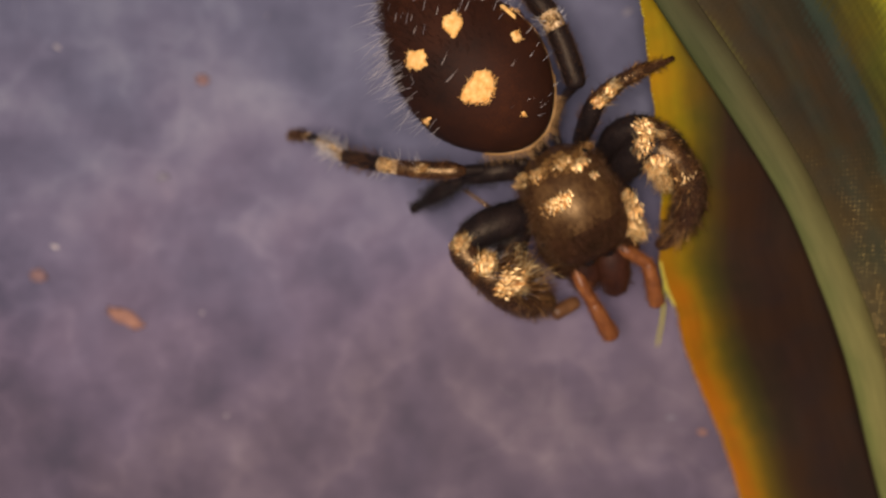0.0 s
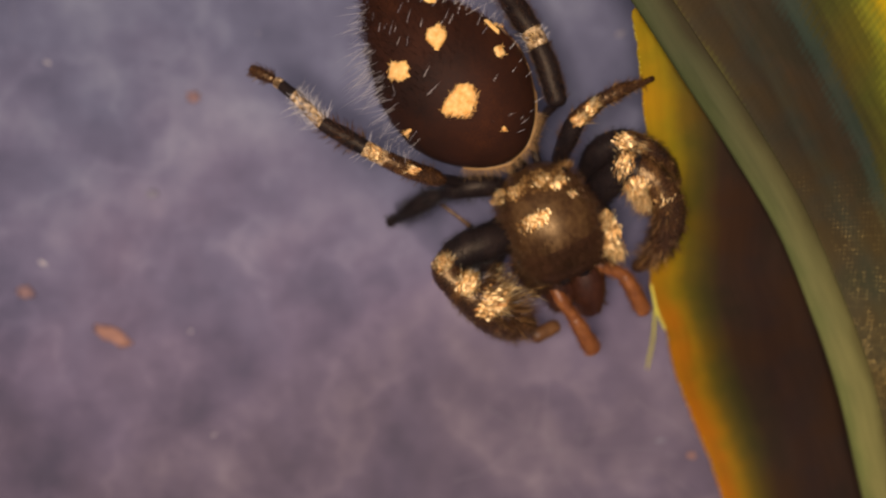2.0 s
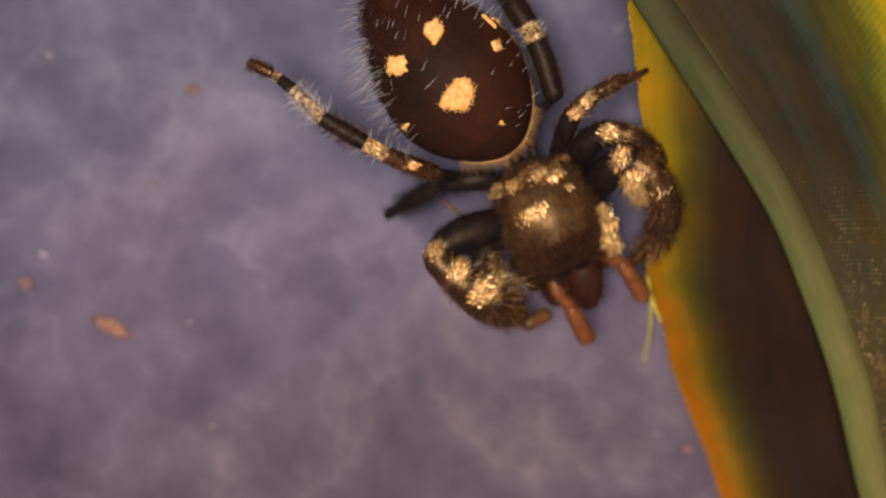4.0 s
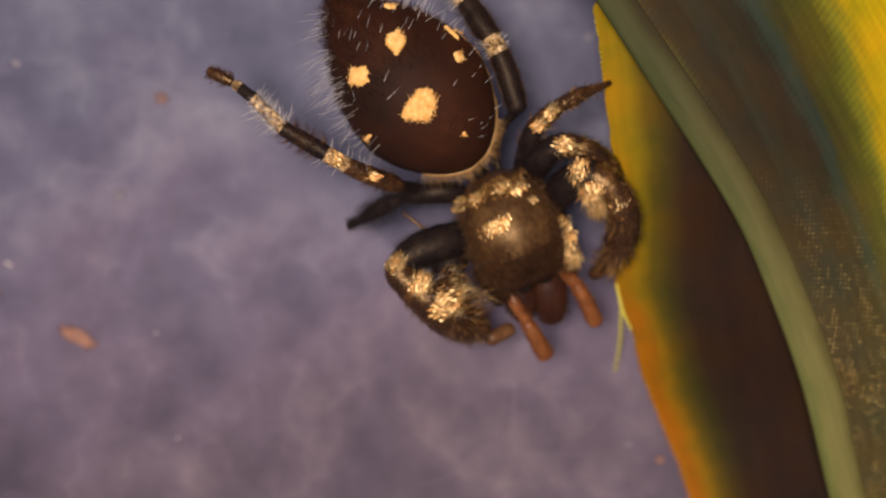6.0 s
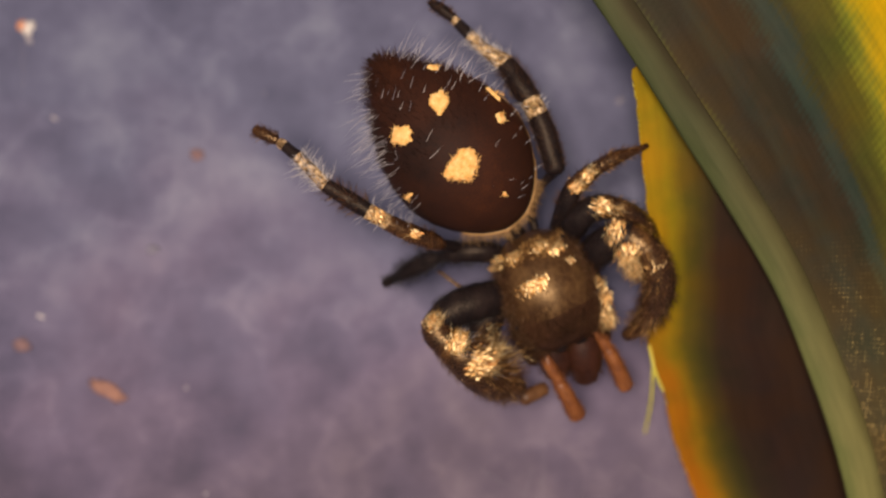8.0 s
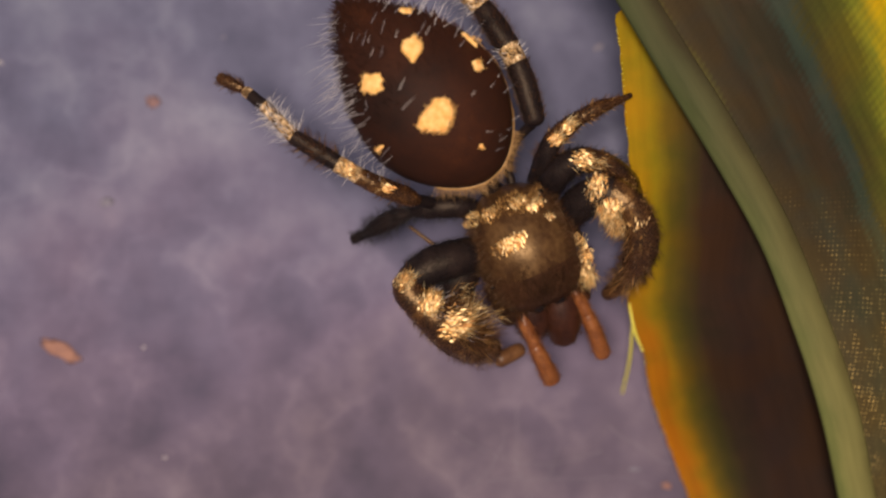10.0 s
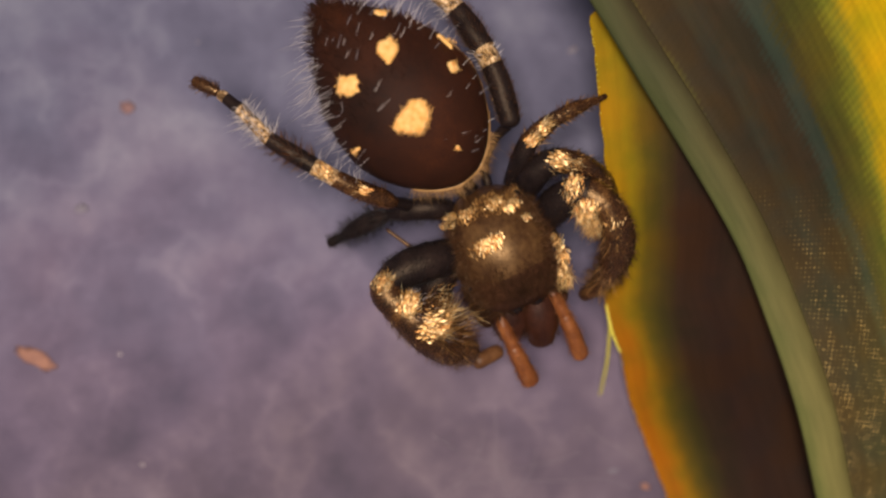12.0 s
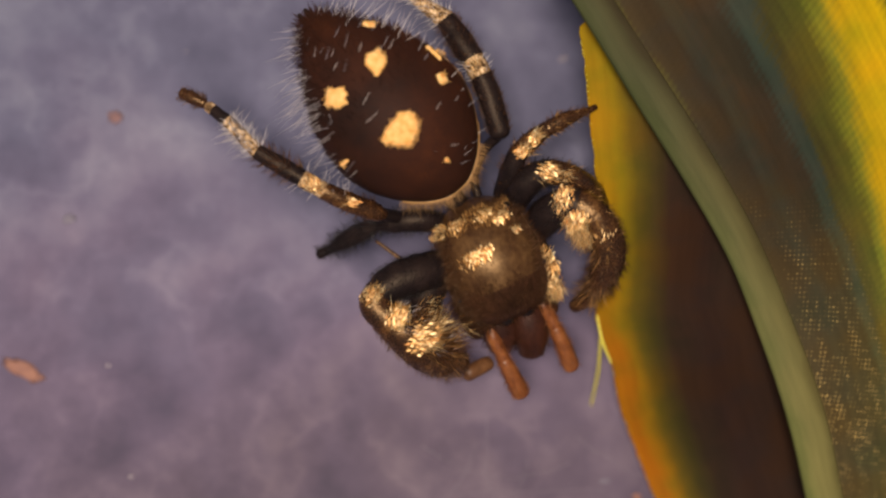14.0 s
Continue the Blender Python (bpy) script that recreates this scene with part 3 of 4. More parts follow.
def abdomen_top(x, y, lift=0.0):
    """The place on the abdomen's back above (x, y), and the way it faces."""
    rel = Vector((x, y, 0)) - Vector((ABD_TAIL.x, ABD_TAIL.y, 0))
    s, p = rel.dot(ABD_WAY), rel.dot(ABD_SIDE)
    r = max(abdomen_radius(min(max(s, 0.02), 5.13)), 0.05)
    c = abdomen_centre(s)
    h = math.sqrt(max(0.02, 1 - (p / r) ** 2))
    at = c + ABD_SIDE * p + Vector((0, 0, 1)) * r * h
    slope = (abdomen_radius(min(s + 0.1, 5.27)) - abdomen_radius(max(s - 0.1, 0))) / 0.2
    face = (ABD_SIDE * (p / r) + Vector((0, 0, h)) - ABD_WAY * slope * 0.8).normalized()
    return at + face * lift, face


def build_abdomen():
    bm = bmesh.new()
    pts = [(*abdomen_centre(s), r) for s, r in ABD_PROFILE]
    tube(bm, pts, 40, 3, False)
    body = part("abdomen", bm, ABDOMEN, spider, "dark maroon-black velvety abdomen")

    def spot(x, y, rx, ry, turn, seed, label="cream hair spot", lobes=0.22, outline=None):
        bm = bmesh.new()
        rings, sectors = 5, 44
        mid = bm.verts.new(abdomen_top(x, y, 0.12)[0])
        rows = []
        for i in range(1, rings + 1):
            row = []
            for j in range(sectors):
                a = 2 * math.pi * j / sectors
                k = 1 + lobes * noise.noise((math.cos(a) * 1.3 + seed, math.sin(a) * 1.3, seed * 2.7)) * 2 + 0.26 * noise.noise((math.cos(a) * 6, math.sin(a) * 6, seed))
                if outline:
                    k *= np.interp(math.degrees(a) % 360, [q[0] for q in outline], [q[1] for q in outline])
                px, py = rx * k * math.cos(a) * i / rings, ry * k * math.sin(a) * i / rings
                c, s = math.cos(turn), math.sin(turn)
                up = 0.12 if i < rings else 0.04
                row.append(bm.verts.new(abdomen_top(x + c * px - s * py, y + s * px + c * py, up + 0.012 * noise.noise((px * 14, py * 14, seed)))[0]))
            rows.append(row)
        for j in range(sectors):
            bm.faces.new((mid, rows[0][j], rows[0][(j + 1) % sectors]))
            for a, b in zip(rows, rows[1:]):
                bm.faces.new((a[j], b[j], b[(j + 1) % sectors], a[(j + 1) % sectors]))
        for _ in range(int(20 + 460 * rx * ry)):
            a, q = random.uniform(0, 6.283), math.sqrt(random.random()) * 1.0
            px, py = rx * q * math.cos(a), ry * q * math.sin(a)
            if outline:
                g = np.interp(math.degrees(a) % 360, [q[0] for q in outline], [q[1] for q in outline])
                px, py = px * g, py * g
            at, face = abdomen_top(x + px, y + py, 0.10)
            hair(bm, at, face * random.uniform(0.1, 0.5) + Vector((random.uniform(-1, 1), random.uniform(-1, 1), 0)), random.uniform(0.04, 0.13), 0.010)
        part("spot", bm, SPOT, body, label)

    # small spots, then the large heart-shaped one
    bm_spots = [(0.67, 5.30, 0.20, 0.29, 0.0, 4.0), (-0.19, 4.52, 0.26, 0.24, 0.0, 7.0),
                (2.06, 4.98, 0.09, 0.15, 0.2, 9.0), (0.47, 6.18, 0.14, 0.045, -0.2, 11.0), (2.17, 3.28, 0.045, 0.05, 0.0, 13.0),
                (-0.02, 3.20, 0.09, 0.045, 0.6, 15.0), (1.86, 5.60, 0.22, 0.022, -0.75, 17.0)]
    for q in bm_spots:
        spot(*q)
    heart = [(0, 0.42), (33, 0.47), (47, 0.46), (67, 0.44), (90, 0.37), (120, 0.23), (150, 0.24), (174, 0.28), (197, 0.39), (215, 0.52), (233, 0.42), (260, 0.37), (290, 0.42), (320, 0.42), (348, 0.42), (360, 0.42)]
    spot(1.20, 3.84, 0.94, 0.94, 0, 21.0, "large heart-shaped cream spot", 0.04, heart)

    # pale rim along the front of the back
    bm = bmesh.new()
    line = []
    for a in np.linspace(-1.05, 1.22, 26):
        s = 5.16 - 0.95 * (1 - math.cos(a * 1.12)) * 1.15
        r = abdomen_radius(min(s, 5.1))
        p = math.sin(a) * 1.62
        p = max(-r * 0.99, min(r * 0.99, p))
        c = abdomen_centre(min(s, 5.12)) + ABD_SIDE * p
        line.append((c.x, c.y, c.z + 0.10, 0.055 + 0.02 * math.cos(a)))
    tube(bm, line, 8, 2, True, 0.3)
    edge = []
    for s in np.linspace(4.45, 2.5, 14):
        c = abdomen_centre(s) + ABD_SIDE * abdomen_radius(s) * 0.97
        edge.append((c.x, c.y, c.z + abdomen_radius(s) * 0.25, 0.045 * (0.35 + 0.65 * (s - 2.5) / 1.95)))
    tube(bm, edge, 8, 2, True, 0.3)
    for q in line[:-4]:
        for _ in range(32):
            out = (Vector(q[:3]) - abdomen_centre(3.2)).normalized()
            hair(bm, Vector(q[:3]) + Vector((random.uniform(-.08, .08), random.uniform(-.08, .08), random.uniform(-.05, .05))),
                 out + Vector((random.uniform(-.3, .3), random.uniform(-.3, .3), random.uniform(-.2, .4))), random.uniform(0.10, 0.38), 0.0035, 0.3)
    part("pale_rim", bm, TAN, body, "tan hairy front rim")

    # long pale hairs round the flanks and short ones over the back
    bm = bmesh.new()
    for _ in range(300):
        s = random.uniform(0.0, 4.9)
        side = -1 if s > 3.0 or random.random() < (0.6 if s < 0.9 else 0.75) else 1
        if s > 3.5 or s > 2.6 and random.random() < 0.5:
            continue
        a = random.uniform(-0.5, 0.75)
        r = abdomen_radius(s)
        off = (ABD_SIDE * side * math.cos(a) + Vector((0, 0, math.sin(a)))).normalized()
        hair(bm, abdomen_centre(s) + off * r * 0.97, off - ABD_WAY * random.uniform(-0.2, 0.6), random.uniform(0.35, 1.05) * (1.0 if s < 2.6 else 0.6), 0.0055)
    part("flank_hair", bm, WHITE, body, "long pale bristles", kind="stuff")
    bm = bmesh.new()
    for _ in range(72):
        s, p = random.uniform(0.3, 4.8), random.uniform(-0.95, 0.95)
        q = ABD_TAIL + ABD_WAY * s + ABD_SIDE * p * abdomen_radius(s)
        if math.hypot(p, (s - 3.2) / 2.6) < 0.62 and random.random() < 0.75:
            continue
        at, face = abdomen_top(q.x, q.y, -0.01)
        hair(bm, at, face * 0.5 + Vector((0.55 + random.uniform(-.35, .35), 0.7, 0.1)), random.uniform(0.2, 0.42), 0.0058)
    part("back_bristle", bm, WHITE, body, "short pale bristles", kind="stuff")
    bm = bmesh.new()
    for _ in range(3000):
        s, a = random.uniform(0, 5.1), random.uniform(-0.6, math.pi + 0.6)
        off = ABD_SIDE * math.cos(a) + Vector((0, 0, math.sin(a)))
        at = abdomen_centre(s) + off * abdomen_radius(s)
        if math.sin(a) > 0 and (math.hypot(at.x - 1.24, at.y - 3.80) < 0.55 or any(math.hypot(at.x - q[0], at.y - q[1]) < max(q[2], q[3]) + 0.12 for q in bm_spots)):
            continue
        hair(bm, abdomen_centre(s) + off * abdomen_radius(s) * 0.98, off * 0.45 - ABD_WAY * 0.9 + Vector((random.uniform(-.3, .3),) * 3), random.uniform(0.1, 0.26) * (1.5 if s < 0.8 else 1), 0.009)
    part("dark_fur", bm, ABDOMEN, body, "short black fur", kind="stuff")
    for k in (-1, 1):
        q = ABD_TAIL + ABD_SIDE * 0.09 * k
        part("spinneret", tube(bmesh.new(), [(*(q + ABD_WAY * 0.3), 0.12), (*q, 0.10), (*(q - ABD_WAY * 0.22), 0.05)], 10), BLACK, body)


build_abdomen()

# carapace
HEAD = Vector((3.25, 1.18, 5.45))
HEAD_WAY = Vector((0.43, -0.90, -0.16)).normalized()
HEAD_SIDE = Vector((0.90, 0.43, 0)).normalized()
HEAD_UP = HEAD_SIDE.cross(HEAD_WAY).normalized()
if HEAD_UP.z < 0:
    HEAD_UP = -HEAD_UP
#        along  half-width  top   bottom
CARAPACE = [(-1.48, 0.22, 0.12, 0.18), (-1.38, 0.54, 0.36, 0.38), (-1.15, 0.86, 0.72, 0.55), (-0.8, 1.07, 1.04, 0.65), (-0.4, 1.18, 1.26, 0.7), (0.1, 1.22, 1.36, 0.7),
            (0.6, 1.19, 1.34, 0.7), (1.0, 1.09, 1.20, 0.7), (1.3, 0.92, 0.96, 0.68), (1.48, 0.74, 0.70, 0.6), (1.56, 0.45, 0.4, 0.4)]


def head_place(along, across, up):
    return HEAD + HEAD_WAY * along + HEAD_SIDE * across + HEAD_UP * up


def head_top(along, across):
    a = [q[0] for q in CARAPACE]
    w, h = np.interp(along, a, [q[1] for q in CARAPACE]), np.interp(along, a, [q[2] for q in CARAPACE])
    k = min(0.98, abs(across) / w)
    return head_place(along, across, h * (1 - k ** 2.4) ** (1 / 2.4))


def build_head():
    bm = bmesh.new()
    rows = curve_through(CARAPACE, 3)
    rings, face_bm = [], bmesh.new()
    for a, w, top, low in rows:
        ring = []
        for j in range(36):
            t = 2 * math.pi * j / 36
            c, s = math.cos(t), math.sin(t)
            e = 2 / 2.4
            x = w * math.copysign(abs(c) ** e, c)
            y = (top if s > 0 else low) * math.copysign(abs(s) ** e, s)
            q = head_place(a, x, y)
            ring.append(bm.verts.new(q + (q - HEAD).normalized() * (0.06 * noise.noise(q * 1.6) + 0.03 * noise.noise(q * 4.0))))
        rings.append(ring)
    cut = next(i for i, q in enumerate(rows) if q[0] > 0.66)
    for p, q in zip(rings[:cut], rings[1:cut + 1]):
        for j in range(36):
            bm.faces.new((p[j], p[(j + 1) % 36], q[(j + 1) % 36], q[j]))
    bm.faces.new(rings[0][::-1])
    front = [[face_bm.verts.new(v.co + (v.co - HEAD).normalized() * 0.012) for v in ring] for ring in rings[cut - 1:]]
    for p, q in zip(front, front[1:]):
        for j in range(36):
            face_bm.faces.new((p[j], p[(j + 1) % 36], q[(j + 1) % 36], q[j]))
    face_bm.faces.new(front[-1])
    for ring in rings[cut + 1:]:
        for v in ring:
            bm.verts.remove(v)
    head = part("carapace", bm, SHELL, spider, "olive-brown glossy carapace")
    part("face", face_bm, FACE, head, "dark maroon face")
    part("pedicel", tube(bmesh.new(), [(2.15, 2.95, 6.1, 0.3), (2.45, 2.5, 5.75, 0.26), (2.75, 2.2, 5.5, 0.32)], 12), BLACK, spider)
    part("sternum", tube(bmesh.new(), [(*head_place(-1.0, 0, -0.55), 0.45), (*head_place(0, 0, -0.7), 0.6), (*head_place(0.9, 0, -0.6), 0.45)], 14), BLACK, spider)
    for along, across, up, r in ((1.46, 0.28, 0.18, 0.25), (1.46, -0.28, 0.18, 0.25), (1.28, 0.80, 0.25, 0.15), (1.28, -0.80, 0.25, 0.15),
                                 (-0.97, 0.84, 0.46, 0.13), (-0.97, -0.84, 0.40, 0.11), (0.55, 1.10, 0.78, 0.05), (0.55, -1.10, 0.78, 0.05)):
        e = bmesh.new()
        bmesh.ops.create_icosphere(e, subdivisions=3, radius=r)
        bmesh.ops.translate(e, verts=e.verts[:], vec=head_place(along, across, up))
        part("eye", e, EYE, head, "glossy black eye")
    # gold scales behind and on the crown
    bm = bmesh.new()
    collar = bmesh.new()
    for along, across, spread, count in ((-0.26, -0.36, 0.17, 420), (-0.30, -0.05, 0.10, 180), (-1.00, 0.28, 0.13, 420), (-0.82, 0.62, 0.11, 380), (-0.42, 0.80, 0.05, 130), (-1.05, -0.35, 0.10, 240), (-1.10, -0.80, 0.10, 160),
                                         (-0.95, -0.95, 0.12, 120), (-0.90, 0.30, 0.30, -420), (-1.00, 0.85, 0.22, -300), (-0.98, -0.40, 0.26, -320), (-1.10, 0.1, 0.26, -300), (-0.2, -0.40, 0.30, -90)):
        coat = bm if count > 0 else collar
        for _ in range(abs(count)):
            w, r = random.uniform(0, 6.28), math.sqrt(random.random()) * spread
            q = head_top(along + math.cos(w) * r * 0.55, across + math.sin(w) * r * 1.35)
            hair(coat, q - HEAD_UP * 0.01, -HEAD_WAY * random.uniform(0.4, 1) + HEAD_SIDE * random.uniform(-0.5, 0.5) + HEAD_UP * 0.12, random.uniform(0.08, 0.18), 0.009)
    scales = bmesh.new()
    for along, across, spread, count, jitter in ((-0.27, -0.40, 0.16, 150, 0.17), (-0.30, -0.12, 0.12, 70, 0.17), (-1.02, 0.25, 0.13, 110, 0.25), (-0.84, 0.60, 0.12, 120, 0.25), (-0.42, 0.80, 0.06, 30, 0.2), (-1.05, -0.40, 0.12, 60, 0.3)):
        for _ in range(count):
            u, v = along + random.gauss(0, 0.45) * spread, across + random.gauss(0, 0.8) * spread
            q = head_top(u, v)
            face = (head_top(u, v + 0.05) - head_top(u, v - 0.05)).cross(head_top(u + 0.05, v) - head_top(u - 0.05, v))
            face = (face if face.z > 0 else -face).normalized().lerp(Vector((0, 0, 1)), 0.65 if along < -0.6 else 0.0)
            shake = Vector((random.gauss(0, 1), random.gauss(0, 1), 0))
            flat_scale(scales, q + face * random.uniform(0.02, 0.07), -HEAD_WAY + shake * 0.4, face + shake * jitter + Vector((-0.1, -0.08, 0)), random.uniform(0.08, 0.17), random.uniform(0.035, 0.065))
    part("crown_scale", scales, SCALE, head, "shining golden scales", kind="stuff", smooth=False)
    part("amber_collar", collar, AMBER, head, "amber fur behind the crown", kind="stuff")
    part("gold_scale_fur", bm, GOLD, head, "patches of golden hair", kind="stuff")
    bm = bmesh.new()
    for _ in range(900):
        along, across = random.uniform(-1.3, 0.7), random.uniform(-1.2, 1.2)
        hair(bm, head_top(along, across) - HEAD_UP * 0.01, -HEAD_WAY * 0.4 + HEAD_SIDE * across * 0.3 + HEAD_UP * 0.2 + Vector((random.uniform(-.3, .3), random.uniform(-.3, .3), 0)), random.uniform(0.06, 0.15), 0.005)
    part("head_fuzz", bm, SHELL, head, "fine brown fuzz", kind="stuff")
    bm = bmesh.new()
    for _ in range(1500):
        along, side = random.uniform(-1.2, 1.5), random.choice((-1, 1))
        w = np.interp(along, [q[0] for q in CARAPACE], [q[1] for q in CARAPACE])
        q = head_top(along, side * w * random.uniform(0.62, 0.97)) - HEAD_UP * random.uniform(0.0, 0.3)
        hair(bm, q, HEAD_SIDE * side + HEAD_WAY * random.uniform(-0.6, 0.4) + HEAD_UP * random.uniform(0, 0.5), random.uniform(0.12, 0.38), 0.006)
    part("flank_fur", bm, DARKHAIR, head, "dark fur along the flanks", kind="stuff")
    bm = bmesh.new()
    for _ in range(2400):
        along, across = random.gauss(0.72, 0.26), random.uniform(-1.15, 1.15)
        hair(bm, head_top(along, across) - HEAD_UP * 0.01, HEAD_WAY * 0.9 + HEAD_UP * random.uniform(0.1, 0.5) + HEAD_SIDE * random.uniform(-0.4, 0.4), random.uniform(0.08, 0.22), 0.006)
    for _ in range(1100):
        along, side = random.uniform(0.5, 1.5), random.choice((-1, 1))
        w = np.interp(along, [q[0] for q in CARAPACE], [q[1] for q in CARAPACE])
        q = head_place(along, side * w * random.uniform(0.9, 0.99), random.uniform(-0.3, 0.35))
        hair(bm, q, HEAD_SIDE * side * random.uniform(0.3, 1) + HEAD_WAY * random.uniform(0.2, 1.0) + HEAD_UP * random.uniform(-0.1, 0.5), random.uniform(0.2, 0.5), 0.006)
    for _ in range(700):
        across = random.uniform(-0.95, 0.95)
        hair(bm, head_place(random.uniform(1.2, 1.5), across, random.uniform(-0.3, 0.5)), HEAD_WAY + HEAD_SIDE * random.uniform(-0.5, 0.5) + HEAD_UP * random.uniform(-0.2, 0.4), random.uniform(0.15, 0.42), 0.006)
    part("face_fur", bm, FACE, head, "short maroon fur over the face", kind="stuff")
    # mouthparts beside the jaws
    for a, b in (((2.75, 0.10, 4.7), (3.02, -0.72, 4.6)), ((4.55, 0.70, 4.7), (4.82, -0.12, 4.6))):
        part("endite", tube(bmesh.new(), [(*a, 0.28), (*(Vector(a) * 0.5 + Vector(b) * 0.5), 0.33), (*b, 0.22)], 14, 4, True, 0.1), FACE, spider, "dark maroon mouthpart")
    # jaws
    for k, tip in ((-1, (3.60, -0.98, 4.4)), (1, (4.38, -1.10, 4.4))):
        root = head_place(1.25, 0.36 * k, -0.15)
        jaw = part("chelicera", tube(bmesh.new(), [(*root, 0.40), (*(root * 0.5 + Vector(tip) * 0.5 + Vector((0.05, -0.08, 0.05))), 0.50), (*tip, 0.34)], 16, 5, True, 0.08), JAW, spider, "dark red-brown jaw")
        fur = bmesh.new()
        limb_hair(fur, [(*root, 0.40), (*(root * 0.5 + Vector(tip) * 0.5 + Vector((0.05, -0.08, 0.05))), 0.50), (*tip, 0.34)], 360, 0.16, 0.6, 0.005)
        part("jaw_fur", fur, FACE, jaw, kind="stuff")
        part("fang", tube(bmesh.new(), [(tip[0], tip[1], tip[2] - 0.2, 0.09), (tip[0] + 0.03 * k, tip[1] + 0.1, tip[2] - 0.42, 0.03)], 8), BLACK, jaw)


build_head()


def build_palp(points, joint):
    """A feeler of three joints, hanging from the head."""
    femur, tibia, tarsus = points
    palp = part("pedipalp", tube(bmesh.new(), femur, 12, 5, True, 0.1), RUST, spider, "rust-orange feeler", origin=joint)
    part("tibia", tube(bmesh.new(), tibia, 12, 5, True, 0.1), RUST, palp)
    end = part("tarsus", tube(bmesh.new(), [(*q[:3], q[3] * 1.12) for q in tarsus], 12, 5, True, 0.1), RUST, palp, origin=tarsus[0][:3])
    bm = bmesh.new()
    limb_hair(bm, tibia, 160, 0.14, 0.7, 0.005)
    part("feeler_hair", bm, RUST, palp, kind="stuff")
    bm = bmesh.new()
    limb_hair(bm, [(*q[:3], q[3] * 1.1) for q in tarsus], 320, 0.13, 0.8, 0.005)
    part("feeler_hair", bm, RUST, end, kind="stuff")
    return palp, end


palp_a, palp_a_end = build_palp(([(3.05, 0.05, 4.9, 0.15), (3.20, -0.42, 5.15, 0.17), (3.31, -0.75, 5.2, 0.18)],
                     [(3.31, -0.75, 5.2, 0.18), (3.44, -1.02, 5.12, 0.16), (3.60, -1.36, 5.0, 0.16)],
                     [(3.60, -1.36, 5.0, 0.16), (3.86, -1.86, 4.78, 0.19), (4.03, -2.17, 4.55, 0.20)]), (3.10, -0.1, 5.0))
palp_b, palp_b_end = build_palp(([(4.15, 0.44, 4.9, 0.15), (4.35, 0.30, 5.15, 0.17), (4.50, 0.10, 5.2, 0.18)],
                     [(4.50, 0.10, 5.2, 0.18), (4.68, -0.19, 5.1, 0.16), (4.83, -0.48, 5.0, 0.16)],
                     [(4.83, -0.48, 5.0, 0.16), (5.06, -0.96, 4.8, 0.18), (5.26, -1.43, 4.55, 0.19)]), (4.25, 0.35, 5.0))


def build_leg(joint, pieces, furs=(), tufts=(), label="", scales=()):
    """A leg that turns about joint: the first piece is its femur, the others hang on it."""
    first = pieces[0]
    leg = part("leg", tube(bmesh.new(), first[1], 16, 5, True, 0.08), first[2], spider, label, origin=joint)
    for name, pts, material in pieces[1:]:
        part(name, tube(bmesh.new(), pts, 16, 5, True, 0.08), material, leg)
    for material, rows in furs:
        bm = bmesh.new()
        for row in rows:
            limb_hair(bm, *row)
        part("leg_hair", bm, material, leg, kind="stuff")
    if tufts:
        bm = bmesh.new()
        for row in tufts:
            tuft(bm, *row)
        part("gold_tuft", bm, GOLD, leg, "tufts of golden hair", kind="stuff")
    if scales:
        bm = bmesh.new()
        for row in scales:
            scale_patch(bm, *row)
        part("gold_scale", bm, SCALE, leg, "shining golden scales", kind="stuff", smooth=False)
    return leg


# hind leg that waves free beside the abdomen
L4 = [(1.90, 2.05, 5.50, 0.18), (1.19, 2.06, 6.10, 0.22), (0.52, 2.18, 6.60, 0.23), (-0.13, 2.41, 7.00, 0.23), (-0.81, 2.73, 7.30, 0.20), (-1.13, 2.93, 7.30, 0.20), (-1.58, 3.18, 7.30, 0.21),
      (-2.08, 3.48, 7.30, 0.18), (-2.42, 3.83, 7.30, 0.16), (-2.77, 4.18, 7.30, 0.15), (-3.10, 4.43, 7.20, 0.14), (-3.32, 4.58, 7.20, 0.12), (-3.60, 4.72, 7.15, 0.15), (-3.83, 4.84, 7.10, 0.13)]
